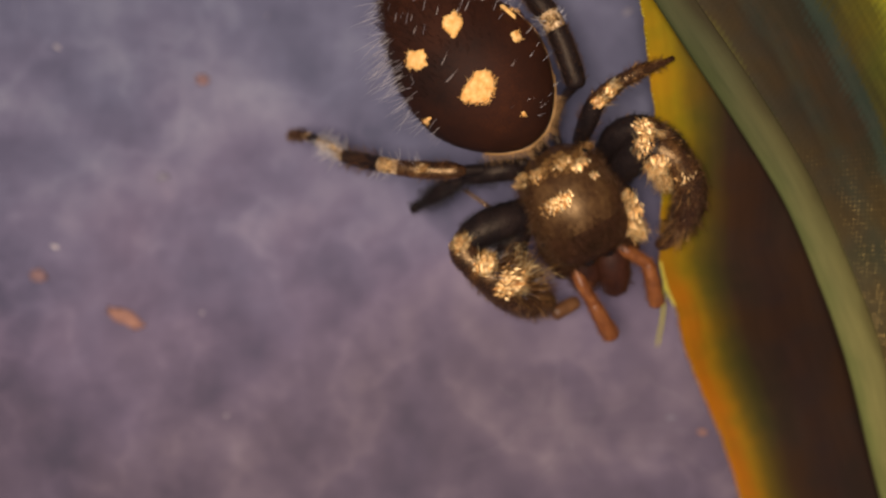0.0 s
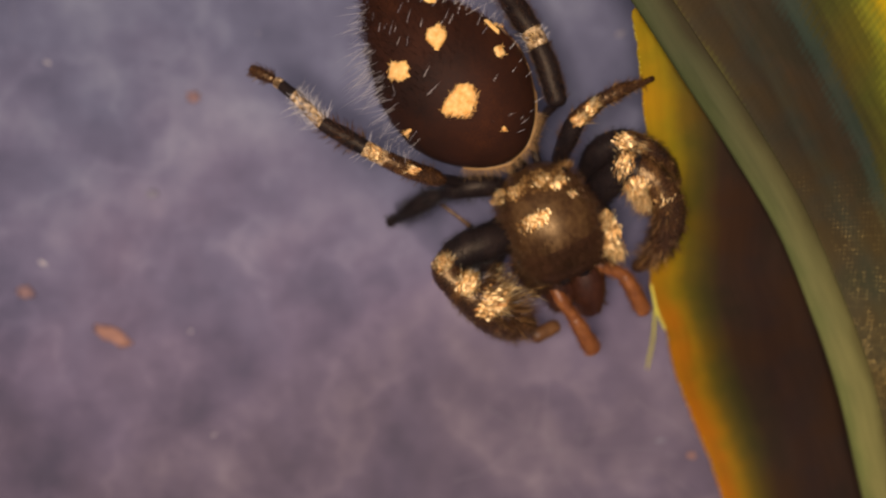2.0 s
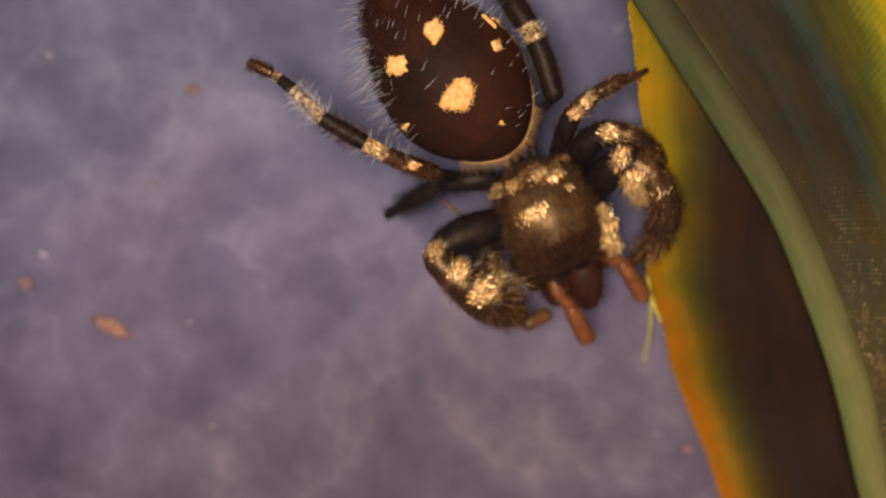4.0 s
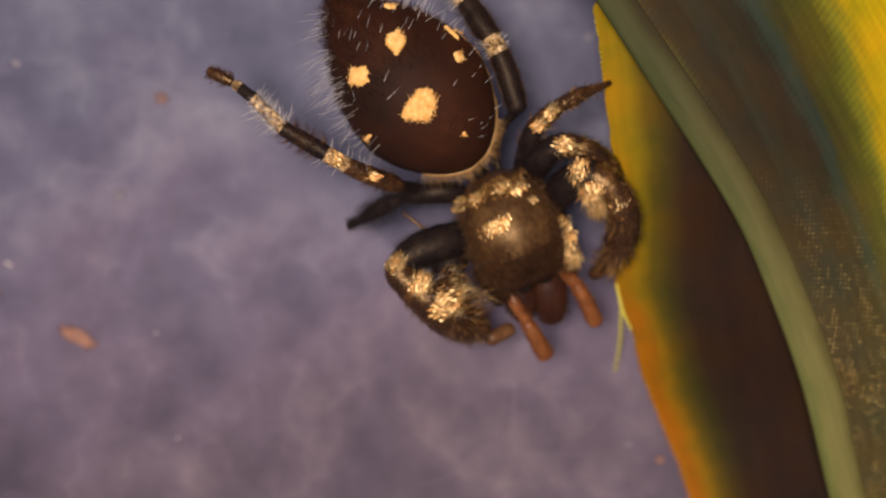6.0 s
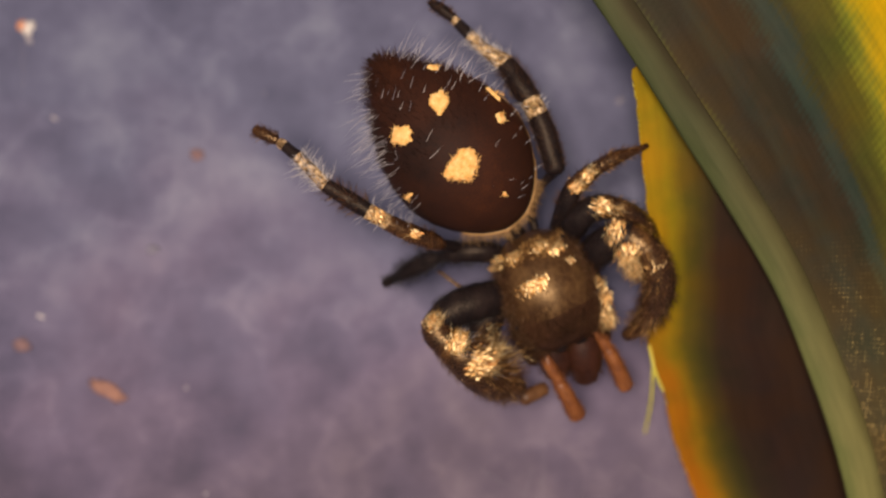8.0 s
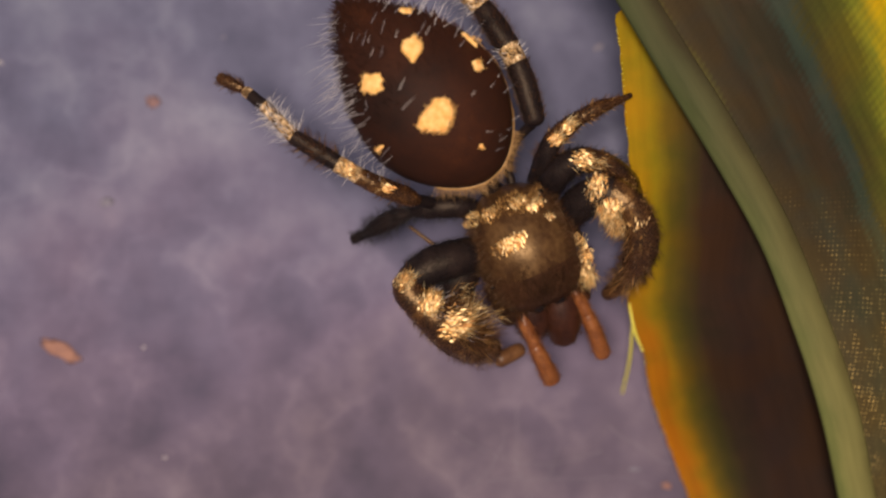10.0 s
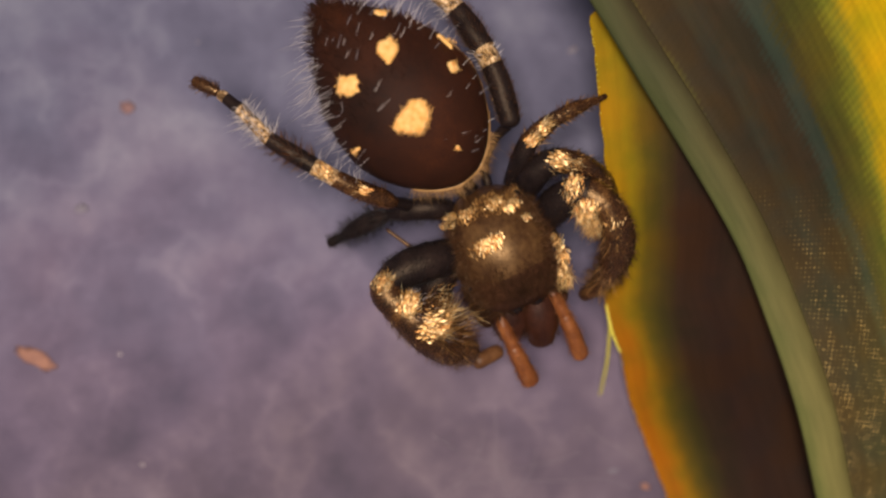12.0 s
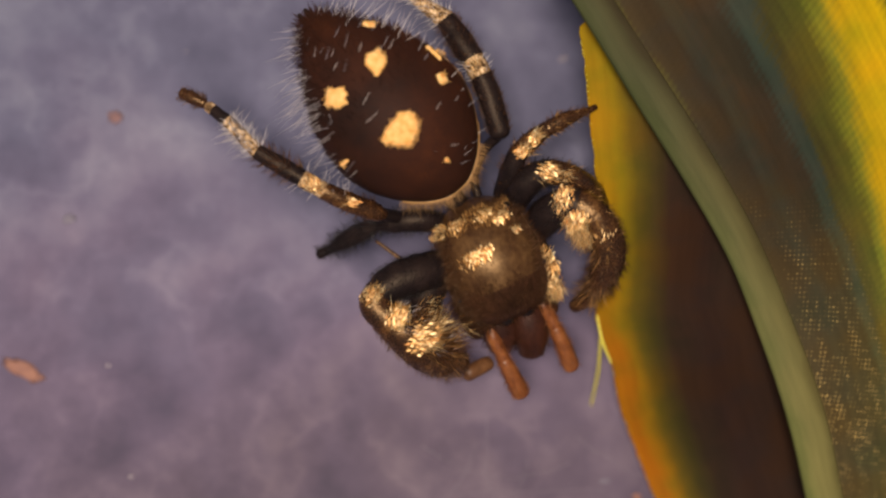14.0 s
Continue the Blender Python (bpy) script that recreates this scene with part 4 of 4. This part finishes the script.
leg_l4 = build_leg((1.25, 2.10, 6.0), [
    ("trochanter", [(1.90, 2.05, 5.30, 0.14), (1.25, 2.07, 5.75, 0.15), (0.70, 2.14, 6.35, 0.15)], BLACK), ("femur", [(0.74, 2.13, 6.45, 0.15)] + L4[2:4] + [(-0.58, 2.61, 7.20, 0.21)], BROWN), ("patella", [(-0.58, 2.61, 7.20, 0.20), L4[4], (-1.03, 2.86, 7.3, 0.21)], PALE), ("tibia", [(-1.01, 2.85, 7.3, 0.20), L4[6], L4[7]], BLACK),
    ("metatarsus", [L4[7], L4[8], L4[9]], PALE), ("metatarsus_tip", [L4[9], L4[10]], BLACK), ("tarsus_ring", [L4[10], (-3.22, 4.52, 7.2, 0.13)], PALE), ("tarsus", [L4[11], L4[12], L4[13]], BROWN)],
    [(WHITE, [(L4[7:10], 90, 0.42, 0.3, 0.007), (L4[7:10], 240, 0.20, 0.8, 0.006), (L4[3:6], 30, 0.3, 0.4, 0.007)]), (DARKHAIR, [(L4[2:4], 60, 0.2, 0.7, 0.009), (L4[5:8], 140, 0.28, 0.6, 0.010), (L4[11:14], 120, 0.16, 0.6, 0.010)])],
    [((0.08, 2.34, 7.14), (0, 0, 1), 0.10, 14, 0.4, (-0.9, 0.35, 0.1), 0.02), ((-0.78, 2.73, 7.48), (0, 0, 1), 0.16, 60, 0.2, (-0.9, 0.4, 0.2))], "black and cream banded hind leg",
    [((0.10, 2.32, 7.20), (-0.1, 0, 1), 0.10, 40, (-0.9, 0.35, 0), 0.15, 0.13), ((-0.80, 2.73, 7.52), (-0.1, 0, 1), 0.15, 70, (-0.9, 0.4, 0.1), 0.3)])

# short dark leg behind it
L3 = [(2.35, 1.90, 5.1, 0.22), (1.85, 2.02, 5.7, 0.27), (1.35, 2.02, 5.8, 0.28), (0.98, 1.95, 5.72, 0.24), (0.60, 1.90, 5.5, 0.13), (0.15, 1.76, 5.15, 0.24), (-0.30, 1.55, 4.85, 0.22), (-0.62, 1.38, 4.6, 0.12), (-0.93, 1.24, 4.4, 0.13)]
leg_l3 = build_leg((2.2, 1.9, 5.2), [("femur", L3[0:4], BLACK), ("patella", [L3[3], L3[4]], BLACK), ("tibia", [L3[4], L3[5], L3[6]], BLACK), ("metatarsus", [L3[6], L3[7]], BLACK), ("tarsus", [L3[7], L3[8]], BLACK)],
                   [(BLACKHAIR, [(L3[0:5], 420, 0.22, 0.6, 0.006), (L3[4:8], 520, 0.26, 0.5, 0.006), (L3[7:9], 120, 0.14, 0.5, 0.005)])], (), "short black hind leg")
# thin end of the second leg under the body
L2 = [(2.4, 1.2, 4.9, 0.3), (1.95, 0.70, 5.3, 0.46), (1.70, 0.25, 5.35, 0.50), (1.72, -0.22, 5.1, 0.42), (1.45, 0.35, 4.7, 0.2), (1.25, 1.0, 4.8, 0.08), (0.95, 1.23, 4.9, 0.05), (0.5, 1.56, 4.9, 0.04)]
leg_l2 = build_leg((2.3, 1.5, 5.0), [("femur", L2[0:4], BLACK), ("tibia", L2[3:6], BLACK), ("tarsus", L2[5:8], BROWN)], [(DARKHAIR, [(L2[0:3], 60, 0.15, 0.6, 0.009)])], (), "second leg tucked under the body")

# heavy front leg, folded in front of the body
L1 = [(2.55, 1.10, 5.0, 0.32), (1.95, 1.00, 5.7, 0.42), (1.42, 0.84, 6.05, 0.46), (0.92, 0.66, 6.2, 0.44), (0.54, 0.42, 6.25, 0.38), (0.42, 0.12, 6.25, 0.38), (0.70, -0.18, 6.25, 0.42), (1.06, -0.48, 6.12, 0.50), (1.50, -0.84, 5.85, 0.56), (1.98, -1.14, 5.45, 0.54),
      (2.36, -1.32, 5.0, 0.38), (2.64, -1.60, 4.6, 0.21), (3.16, -1.36, 4.35, 0.19)]
FRINGE = (0.93, 0.30, 0.22)
leg_l1 = build_leg((2.5, 1.2, 5.2), [("femur", L1[0:5], BLACK), ("patella", L1[4:7], BROWN), ("tibia", L1[6:10], BROWN), ("metatarsus", L1[9:11], BROWN), ("tarsus", L1[11:13], TARSUS)],
                   [(BLACKHAIR, [(L1[0:5], 1200, 0.16, 0.9, 0.005)]), (DARKHAIR, [(L1[6:11], 700, 0.2, 0.7, 0.006), (L1[7:10], 240, 0.6, 0.1, 0.006, FRINGE)]), (WHITE, [(L1[6:10], 50, 0.34, 0.4, 0.006, FRINGE)]),
                    (AMBER, [(L1[7:10], 260, 0.6, 0.15, 0.006, FRINGE), (L1[4:10], 200, 0.14, 1.1, 0.004), (L1[9:11], 60, 0.16, 0.8, 0.004)])],
                   [((0.36, 0.30, 6.62), (-0.3, 0, 1), 0.20, 70, 0.26, (0.5, 0.7, 0.2)), ((0.98, -0.20, 6.72), (0, 0, 1), 0.22, 170, 0.24, (0.2, 0.9, 0.3)),
                    ((1.52, -0.66, 6.52), (0.1, 0.2, 1), 0.30, 230, 0.34, (0.9, 0.15, 0.2)), ((1.86, -0.40, 6.42), (0.2, 0.3, 1), 0.20, 24, 0.55, (0.75, 0.6, 0.2)), ((1.75, 0.08, 6.05), (0, 0, 1), 0.24, 9, 0.36, (0.8, 0.3, 0.4)),
                    ((2.30, -0.50, 5.75), (0, 0, 1), 0.30, 16, 0.42, (0.9, 0.1, 0.1), 0.010)], "thick folded front leg with golden tufts",
                   [((0.36, 0.30, 6.66), (-0.3, 0, 1), 0.18, 70, (0.5, 0.7, 0.2), 0.25), ((0.98, -0.18, 6.80), (-0.1, 0, 1), 0.20, 220, (0.2, 0.9, 0.3), 0.22), ((1.56, -0.66, 6.60), (0, 0, 1), 0.28, 240, (0.95, 0.1, 0.1), 0.2, 0.13), ((1.3, -0.7, 6.5), (-0.2, -0.2, 1), 0.40, 80, (0.8, -0.5, 0), 0.35)])

# far hind leg along the abdomen
R4 = [(3.30, 2.75, 5.4, 0.22), (3.42, 3.3, 6.0, 0.29), (3.46, 4.05, 6.5, 0.26), (3.26, 4.75, 6.55, 0.28), (3.02, 5.36, 6.6, 0.26), (2.81, 5.75, 6.6, 0.28), (2.52, 6.20, 6.55, 0.30), (2.20, 6.68, 6.5, 0.25), (1.66, 7.06, 6.45, 0.17), (1.29, 7.42, 6.4, 0.15),
      (0.98, 7.74, 6.3, 0.14), (0.86, 7.87, 6.3, 0.12), (0.55, 8.12, 6.25, 0.15), (0.27, 8.31, 6.2, 0.11)]
leg_r4 = build_leg((3.35, 2.9, 5.5), [("trochanter", [(3.0, 2.6, 5.1, 0.12), (2.9, 3.15, 5.2, 0.11), (3.08, 3.65, 5.7, 0.11), (3.44, 4.02, 6.3, 0.13)], BLACK), ("femur", R4[2:5], BLACK), ("patella", R4[4:6], PALE), ("tibia", R4[5:8], BLACK), ("metatarsus", R4[7:10], PALE), ("metatarsus_tip", R4[9:11], BLACK), ("tarsus_ring", R4[10:12], PALE), ("tarsus", R4[11:14], BLACK)],
                   [(DARKHAIR, [(R4[2:5], 500, 0.14, 0.9, 0.005), (R4[5:8], 400, 0.18, 0.7, 0.005), (R4[11:14], 100, 0.15, 0.6, 0.01)]), (WHITE, [(R4[7:10], 60, 0.3, 0.4, 0.007), (R4[7:10], 200, 0.18, 0.8, 0.006), (R4[4:6], 30, 0.25, 0.4, 0.009)])],
                   [((2.88, 5.55, 6.84), (0, 0, 1), 0.14, 40, 0.2, (-0.5, 0.8, 0.2))], "black and cream banded hind leg")

# leg that reaches to the leaf edge
R3 = [(3.55, 2.70, 5.3, 0.2), (3.72, 3.15, 6.0, 0.25), (3.90, 3.58, 6.35, 0.24), (4.25, 3.92, 6.45, 0.22), (4.55, 4.13, 6.42, 0.19), (4.95, 4.36, 6.35, 0.19), (5.27, 4.50, 6.28, 0.13), (5.52, 4.60, 6.22, 0.085), (5.74, 4.71, 6.14, 0.07)]
leg_r3 = build_leg((3.6, 2.9, 5.5), [("femur", R3[0:3], BLACK), ("patella", R3[2:5], BROWN), ("tibia", R3[4:7], BROWN), ("tarsus", R3[6:9], BROWN)],
                   [(DARKHAIR, [(R3[0:4], 130, 0.18, 0.6, 0.009), (R3[4:8], 110, 0.16, 0.6, 0.008)]), (AMBER, [(R3[2:7], 110, 0.14, 0.9, 0.008)])], [((3.96, 3.55, 6.62), (0, 0, 1), 0.12, 24, 0.4, (0.75, 0.6, 0.05), 0.02), ((4.25, 3.9, 6.68), (0, 0, 1), 0.12, 20, 0.35, (0.75, 0.6, 0.05), 0.018)], "brown leg holding the leaf edge",
                   [((3.96, 3.58, 6.64), (-0.1, 0, 1), 0.12, 60, (0.7, 0.6, 0), 0.2, 0.12), ((4.2, 3.85, 6.68), (-0.1, 0, 1), 0.11, 50, (0.7, 0.6, 0), 0.2, 0.12)])

# second leg, its foot on the leaf under the front leg
R2 = [(3.85, 2.35, 5.2, 0.28), (4.00, 2.75, 5.9, 0.34), (4.25, 3.02, 6.2, 0.34), (4.64, 3.15, 6.35, 0.31), (5.05, 3.08, 6.25, 0.30), (5.45, 2.92, 6.0, 0.28), (5.85, 2.70, 5.4, 0.24), (6.10, 2.5, 4.9, 0.14), (6.30, 2.35, 4.30, 0.10)]
leg_r2 = build_leg((3.9, 2.4, 5.3), [("femur", R2[0:4], BLACK), ("patella", R2[3:5], BROWN), ("tibia", R2[4:7], BROWN), ("metatarsus", R2[6:8], BROWN), ("tarsus", R2[7:9], TARSUS)],
                   [(BLACKHAIR, [(R2[0:6], 700, 0.16, 0.8, 0.005)]), (AMBER, [(R2[2:7], 90, 0.16, 0.9, 0.006)])], [((4.56, 3.12, 6.66), (0, 0, 1), 0.20, 46, 0.3, (0.8, -0.3, 0.1)), ((4.95, 3.05, 6.56), (0, 0, 1), 0.16, 20, 0.3, (0.8, -0.3, 0.1))], "dark second leg with golden knee",
                   [((4.60, 3.14, 6.70), (-0.1, 0, 1), 0.18, 120, (0.8, -0.3, 0), 0.25)])

R1 = [(4.20, 1.65, 5.0, 0.34), (4.52, 2.04, 5.7, 0.42), (4.88, 2.34, 6.12, 0.42), (5.32, 2.40, 6.26, 0.40), (5.68, 2.18, 6.26, 0.39), (5.96, 1.74, 6.1, 0.40), (6.10, 1.22, 5.8, 0.42), (6.04, 0.76, 5.35, 0.40), (5.90, 0.42, 4.95, 0.31), (5.66, 0.14, 4.65, 0.23), (5.42, -0.04, 4.45, 0.17)]
leg_r1 = build_leg((4.3, 1.7, 5.2), [("femur", R1[0:4], BLACK), ("patella", R1[3:5], BROWN), ("tibia", R1[4:8], BROWN), ("metatarsus", R1[7:10], BROWN), ("tarsus", R1[9:11], BROWN), ("coxa", [(4.15, 1.60, 5.3, 0.36), (4.42, 1.15, 5.48, 0.38), (4.62, 0.66, 5.4, 0.30)], BLACK)],
                   [(BLACKHAIR, [(R1[0:4], 700, 0.16, 0.9, 0.005)]), (DARKHAIR, [(R1[4:9], 600, 0.2, 0.8, 0.006)]), 
                    (AMBER, [(R1[3:8], 130, 0.16, 0.9, 0.005), (R1[4:7], 90, 0.3, 0.5, 0.006, (-0.9, -0.1, 0.4)), (R1[7:10], 260, 0.32, 0.8, 0.006)])],
                   [((4.98, 2.50, 6.54), (0, 0, 1), 0.24, 130, 0.26, (-0.1, -0.7, 0.3)), ((5.22, 2.05, 6.50), (-0.3, 0, 1), 0.22, 120, 0.5, (0.1, -1, -0.1)), ((4.64, 0.74, 5.80), (-0.2, 0, 1), 0.27, 150, 0.36, (-0.1, -0.9, -0.1)), ((4.55, 1.20, 5.92), (0, 0, 1), 0.2, 80, 0.4, (-0.1, -0.9, 0.1)),
                    ((4.84, 0.46, 5.65), (0.1, 0, 1), 0.2, 60, 0.36, (0.1, -0.9, -0.1)), ((5.40, 1.70, 6.42), (-0.3, 0, 1), 0.18, 60, 0.5, (0.05, -1, -0.1))],
                   "thick folded front leg with golden tufts",
                   [((4.98, 2.50, 6.60), (-0.1, 0, 1), 0.22, 170, (-0.1, -0.7, 0.3), 0.25), ((5.24, 2.05, 6.58), (-0.2, 0, 1), 0.22, 150, (0.1, -1, 0), 0.25, 0.14), ((4.64, 0.80, 5.90), (-0.1, 0, 1), 0.25, 180, (0, -1, 0), 0.25, 0.13), ((5.9, 1.7, 6.5), (0.2, 0, 1), 0.3, 50, (0.1, -1, 0), 0.35)])


# ---- dust and silk on the ground ----
def fleck(name, x, y, length, width, turn, material, label, seed, high=0.13):
    bm = bmesh.new()
    bmesh.ops.create_icosphere(bm, subdivisions=3, radius=1.0)
    thick = width * high
    for v in bm.verts:
        k = 1 + 0.3 * noise.noise(v.co * 3.4) + 0.45 * noise.noise(v.co * 1.9 + Vector((seed, 0, 0)))
        v.co = Vector((v.co.x * length / 2 * k, v.co.y * width / 2 * k, v.co.z * thick / 2))
        c, s = math.cos(radians(turn)), math.sin(radians(turn))
        v.co = Vector((x + c * v.co.x - s * v.co.y, y + s * v.co.x + c * v.co.y, v.co.z + thick * 0.45))
    ob = part(name, bm, material, None, label, origin=(x, y, 0))
    return tagged(ob, category="debris", group="dust on the tabletop")


FLECKS = [(-9.95, -2.10, 1.15, 0.40, -27, RUSTY, "orange sliver of debris on the tabletop"), (-7.60, 5.05, 0.42, 0.34, 10, REDDISH, "small reddish crumb on the tabletop"),
          (-12.59, -0.79, 0.55, 0.36, -10, REDDISH, "pale orange crumb on the tabletop"), (-12.08, 0.07, 0.24, 0.06, -25, FLUFF, "tiny white dust speck"),
          (-5.64, 6.97, 0.10, 0.07, 0, LINT, "tiny pale dust speck"), (7.33, -5.64, 0.26, 0.17, -15, RUSTY, "small orange crumb on the tabletop"),
          (-7.65, -1.96, 0.10, 0.08, 0, CHALK, "tiny white dust speck"), (-6.95, -5.06, 0.10, 0.08, 0, CHALK, "tiny white dust speck"), (5.19, 6.97, 0.30, 0.16, 30, LINT, "pale lint on the tabletop"),
          (-11.97, 6.08, 0.20, 0.09, -30, CHALK, "tiny white dust speck"), (-8.80, 2.15, 0.34, 0.22, 15, LINT, "pale lint on the tabletop"), (-13.10, 8.90, 0.34, 0.28, 100, CRUMB, "bright orange crumb with pale fluff"),
          (-12.90, 8.86, 0.46, 0.32, 60, FLUFF, "pale fluff beside an orange crumb"), (-12.86, 8.50, 0.30, 0.14, 110, CHALK, "pale fluff beside an orange crumb"), (6.40, -5.19, 0.34, 0.09, 5, LINT, "pale lint on the tabletop")]
for i, (x, y, l, w, a, m, text) in enumerate(FLECKS):
    fleck("debris_fleck", x, y, l, w, a, m, text, i * 3.1)


def silk(points, label="faint silk strand on the tabletop"):
    ob = part("silk_strand", tube(bmesh.new(), points, 5, 8), SILK, None, label, origin=points[0][:3])
    return tagged(ob, category="silk", group="silk on the tabletop")


rnd = random.Random(5)
for x, y, length, way in ((1.2, -4.2, 4.5, -35), (3.0, -3.4, 3.8, -70), (2.2, -5.6, 4.8, 10), (-13.0, 6.9, 1.5, 85), (4.2, -4.6, 3.2, -110), (5.6, -3.9, 3.0, -60), (0.2, -6.4, 3.6, 25), (5.0, -6.2, 2.6, 20)):
    pts, a = [], radians(way)
    for i in range(6):
        pts.append((x, y, 0.02, 0.006))
        a += rnd.uniform(-0.35, 0.35)
        x, y = x + math.cos(a) * length / 5, y + math.sin(a) * length / 5
    silk(pts)


# ---- what moves ----
def motions():
    # body: seconds, shift in mm, turn in degrees
    rows = [(0, 0.36, 0.15, 0.13, 0.9, -2.0, 0.9), (0.5, 0.28, 0.07, 0.10, 1.6, -2.6, 1.2), (1.0, 0.21, 0.08, 0.18, 1.6, -2.6, 0.7), (1.2, 0.12, 0.18, 0.18, 1.4, -2.4, 0.3), (1.5, 0.02, 0.28, 0.17, 1.1, -2.1, -0.4),
            (2.0, 0.03, 0.30, 0.10, 0, -1.1, -0.4), (2.5, 0.06, 0.25, 0, 0, -1.0, 0), (3.0, 0.08, 0.28, 0, 0, -0.8, 0), (5.3, 0.03, 0.04, 0.02, 0.4, -0.4, 0), (5.5, 0.01, 0.01, 0.02, 0.3, -0.2, -0.1),
            (6.0, 0, 0, 0, 0, 0, 0), (14.0, 0, 0, 0, 0, 0, 0)]
    walk(spider, [(t, Matrix.Translation((STANCE @ PEDICEL + Vector((x, y, z))) * MM) @ pose(0, 0, 0, rx, ry, rz) @ STANCE.to_3x3().to_4x4()) for t, x, y, z, rx, ry, rz in rows])

    def swing(limb, turns, tip=None):
        """Turns about z and, for the second number, raises the limb's tip, which lies along tip; then x, y shift of its root, mm."""
        at = limb.location.copy()
        rows = []
        for t, a, *more in turns:
            lift, dx, dy = (list(more) + [0, 0, 0])[:3]
            m = Matrix.Translation(at + Vector((dx, dy, 0)) * MM) @ pose(0, 0, 0, 0, 0, a)
            if tip:
                m = m @ Matrix.Rotation(radians(lift), 4, Vector((tip[1], -tip[0], 0)))
            rows.append((t, m))
        walk(limb, rows)

    swing(leg_l4, [(0, 17, -30), (0.5, 17, -30), (1.0, 17, -29), (1.4, 16.5, -27), (1.5, 16.2, -27), (1.6, 8, -12), (1.7, 1, -4), (2.0, 0.8, 0, -0.08), (2.5, 0.5, 3, -0.1), (3.0, 0.5, 4, -0.1), (5.3, 0.5, 5, -0.12), (6.0, 0, 6, -0.16, 0.03), (7.0, 0.2, 5, -0.12, 0.03), (8.2, 0.3, 3, -0.08, 0.03), (10.3, 0), (14, 0)], (-0.86, 0.5))
    swing(leg_l1, [(0, 0, 0, 0.16, -0.14), (1.0, 0, 0, 0.19, -0.16), (1.2, 0, 0, 0.24, -0.19), (1.5, 0, 0, 0.35, -0.29), (2.0, 0, 0, 0.33, -0.26), (2.5, 0, 0, 0.26, -0.20), (3.0, 0, 0, 0.22, -0.15), (5.3, 0, 0, 0.13, -0.11), (14, 0, 0, 0.13, -0.10)])
    swing(leg_r1, [(0, 0, 0, 0.12, 0), (3.0, 0, 0, 0.16, -0.02), (5.3, 0, 0, 0.08, 0), (6.5, 0), (14, 0)])
    swing(leg_l3, [(0, 3), (3.0, 3), (5.3, 0), (14, 0)])
    swing(leg_r2, [(0, -16, 0, 0.30, 0), (1.0, -16, 0, 0.30, 0), (1.3, -12, 0, 0.34, 0), (1.5, -8, 0, 0.38, 0), (2.0, -6, 0, 0.42, 0), (2.5, -4, 0, 0.42, 0), (3.0, 0, 0, 0.34, 0), (5.3, 0, 0, 0.08, 0), (6.0, 0), (14, 0)])
    swing(leg_r3, [(0, -3), (1.0, -3), (1.5, -3), (2.0, -2), (3.0, -1), (5.3, 0), (14, 0)])
    swing(palp_a, [(0, 3, 0, 0.14, -0.20), (1.5, 8, 0, 0.16, -0.16), (3.0, 12, 0, 0.20, -0.08), (5.3, 5, 0, 0.04, 0), (6.5, 5, 0, 0.04, 0), (8.2, 4), (10.3, 0, 0, 0.05, 0), (14, 0, 0, 0.06, 0)])
    swing(palp_b, [(0, 26, 0, 0.06, -0.36), (1.0, 26, 0, 0.06, -0.34), (1.5, 32, 0, 0.0, -0.38), (2.2, 36, 0, 0.04, -0.22), (3.0, 36, 0, 0.12, -0.12), (5.3, 16), (6.5, 12), (8.2, 5), (10.3, 0, 0, 0.08, -0.08), (14, 0, 0, 0.08, -0.08)])
    swing(palp_b_end, [(0, -38), (1.5, -34), (2.2, -28), (3.0, -24), (5.3, -12), (6.5, -7), (8.2, -2), (10.3, 0), (14, 0)])
    swing(palp_a_end, [(0, -4), (2.2, -8), (3.0, -10), (5.3, -4), (8.2, -2), (10.3, 0), (14, 0)])


motions()
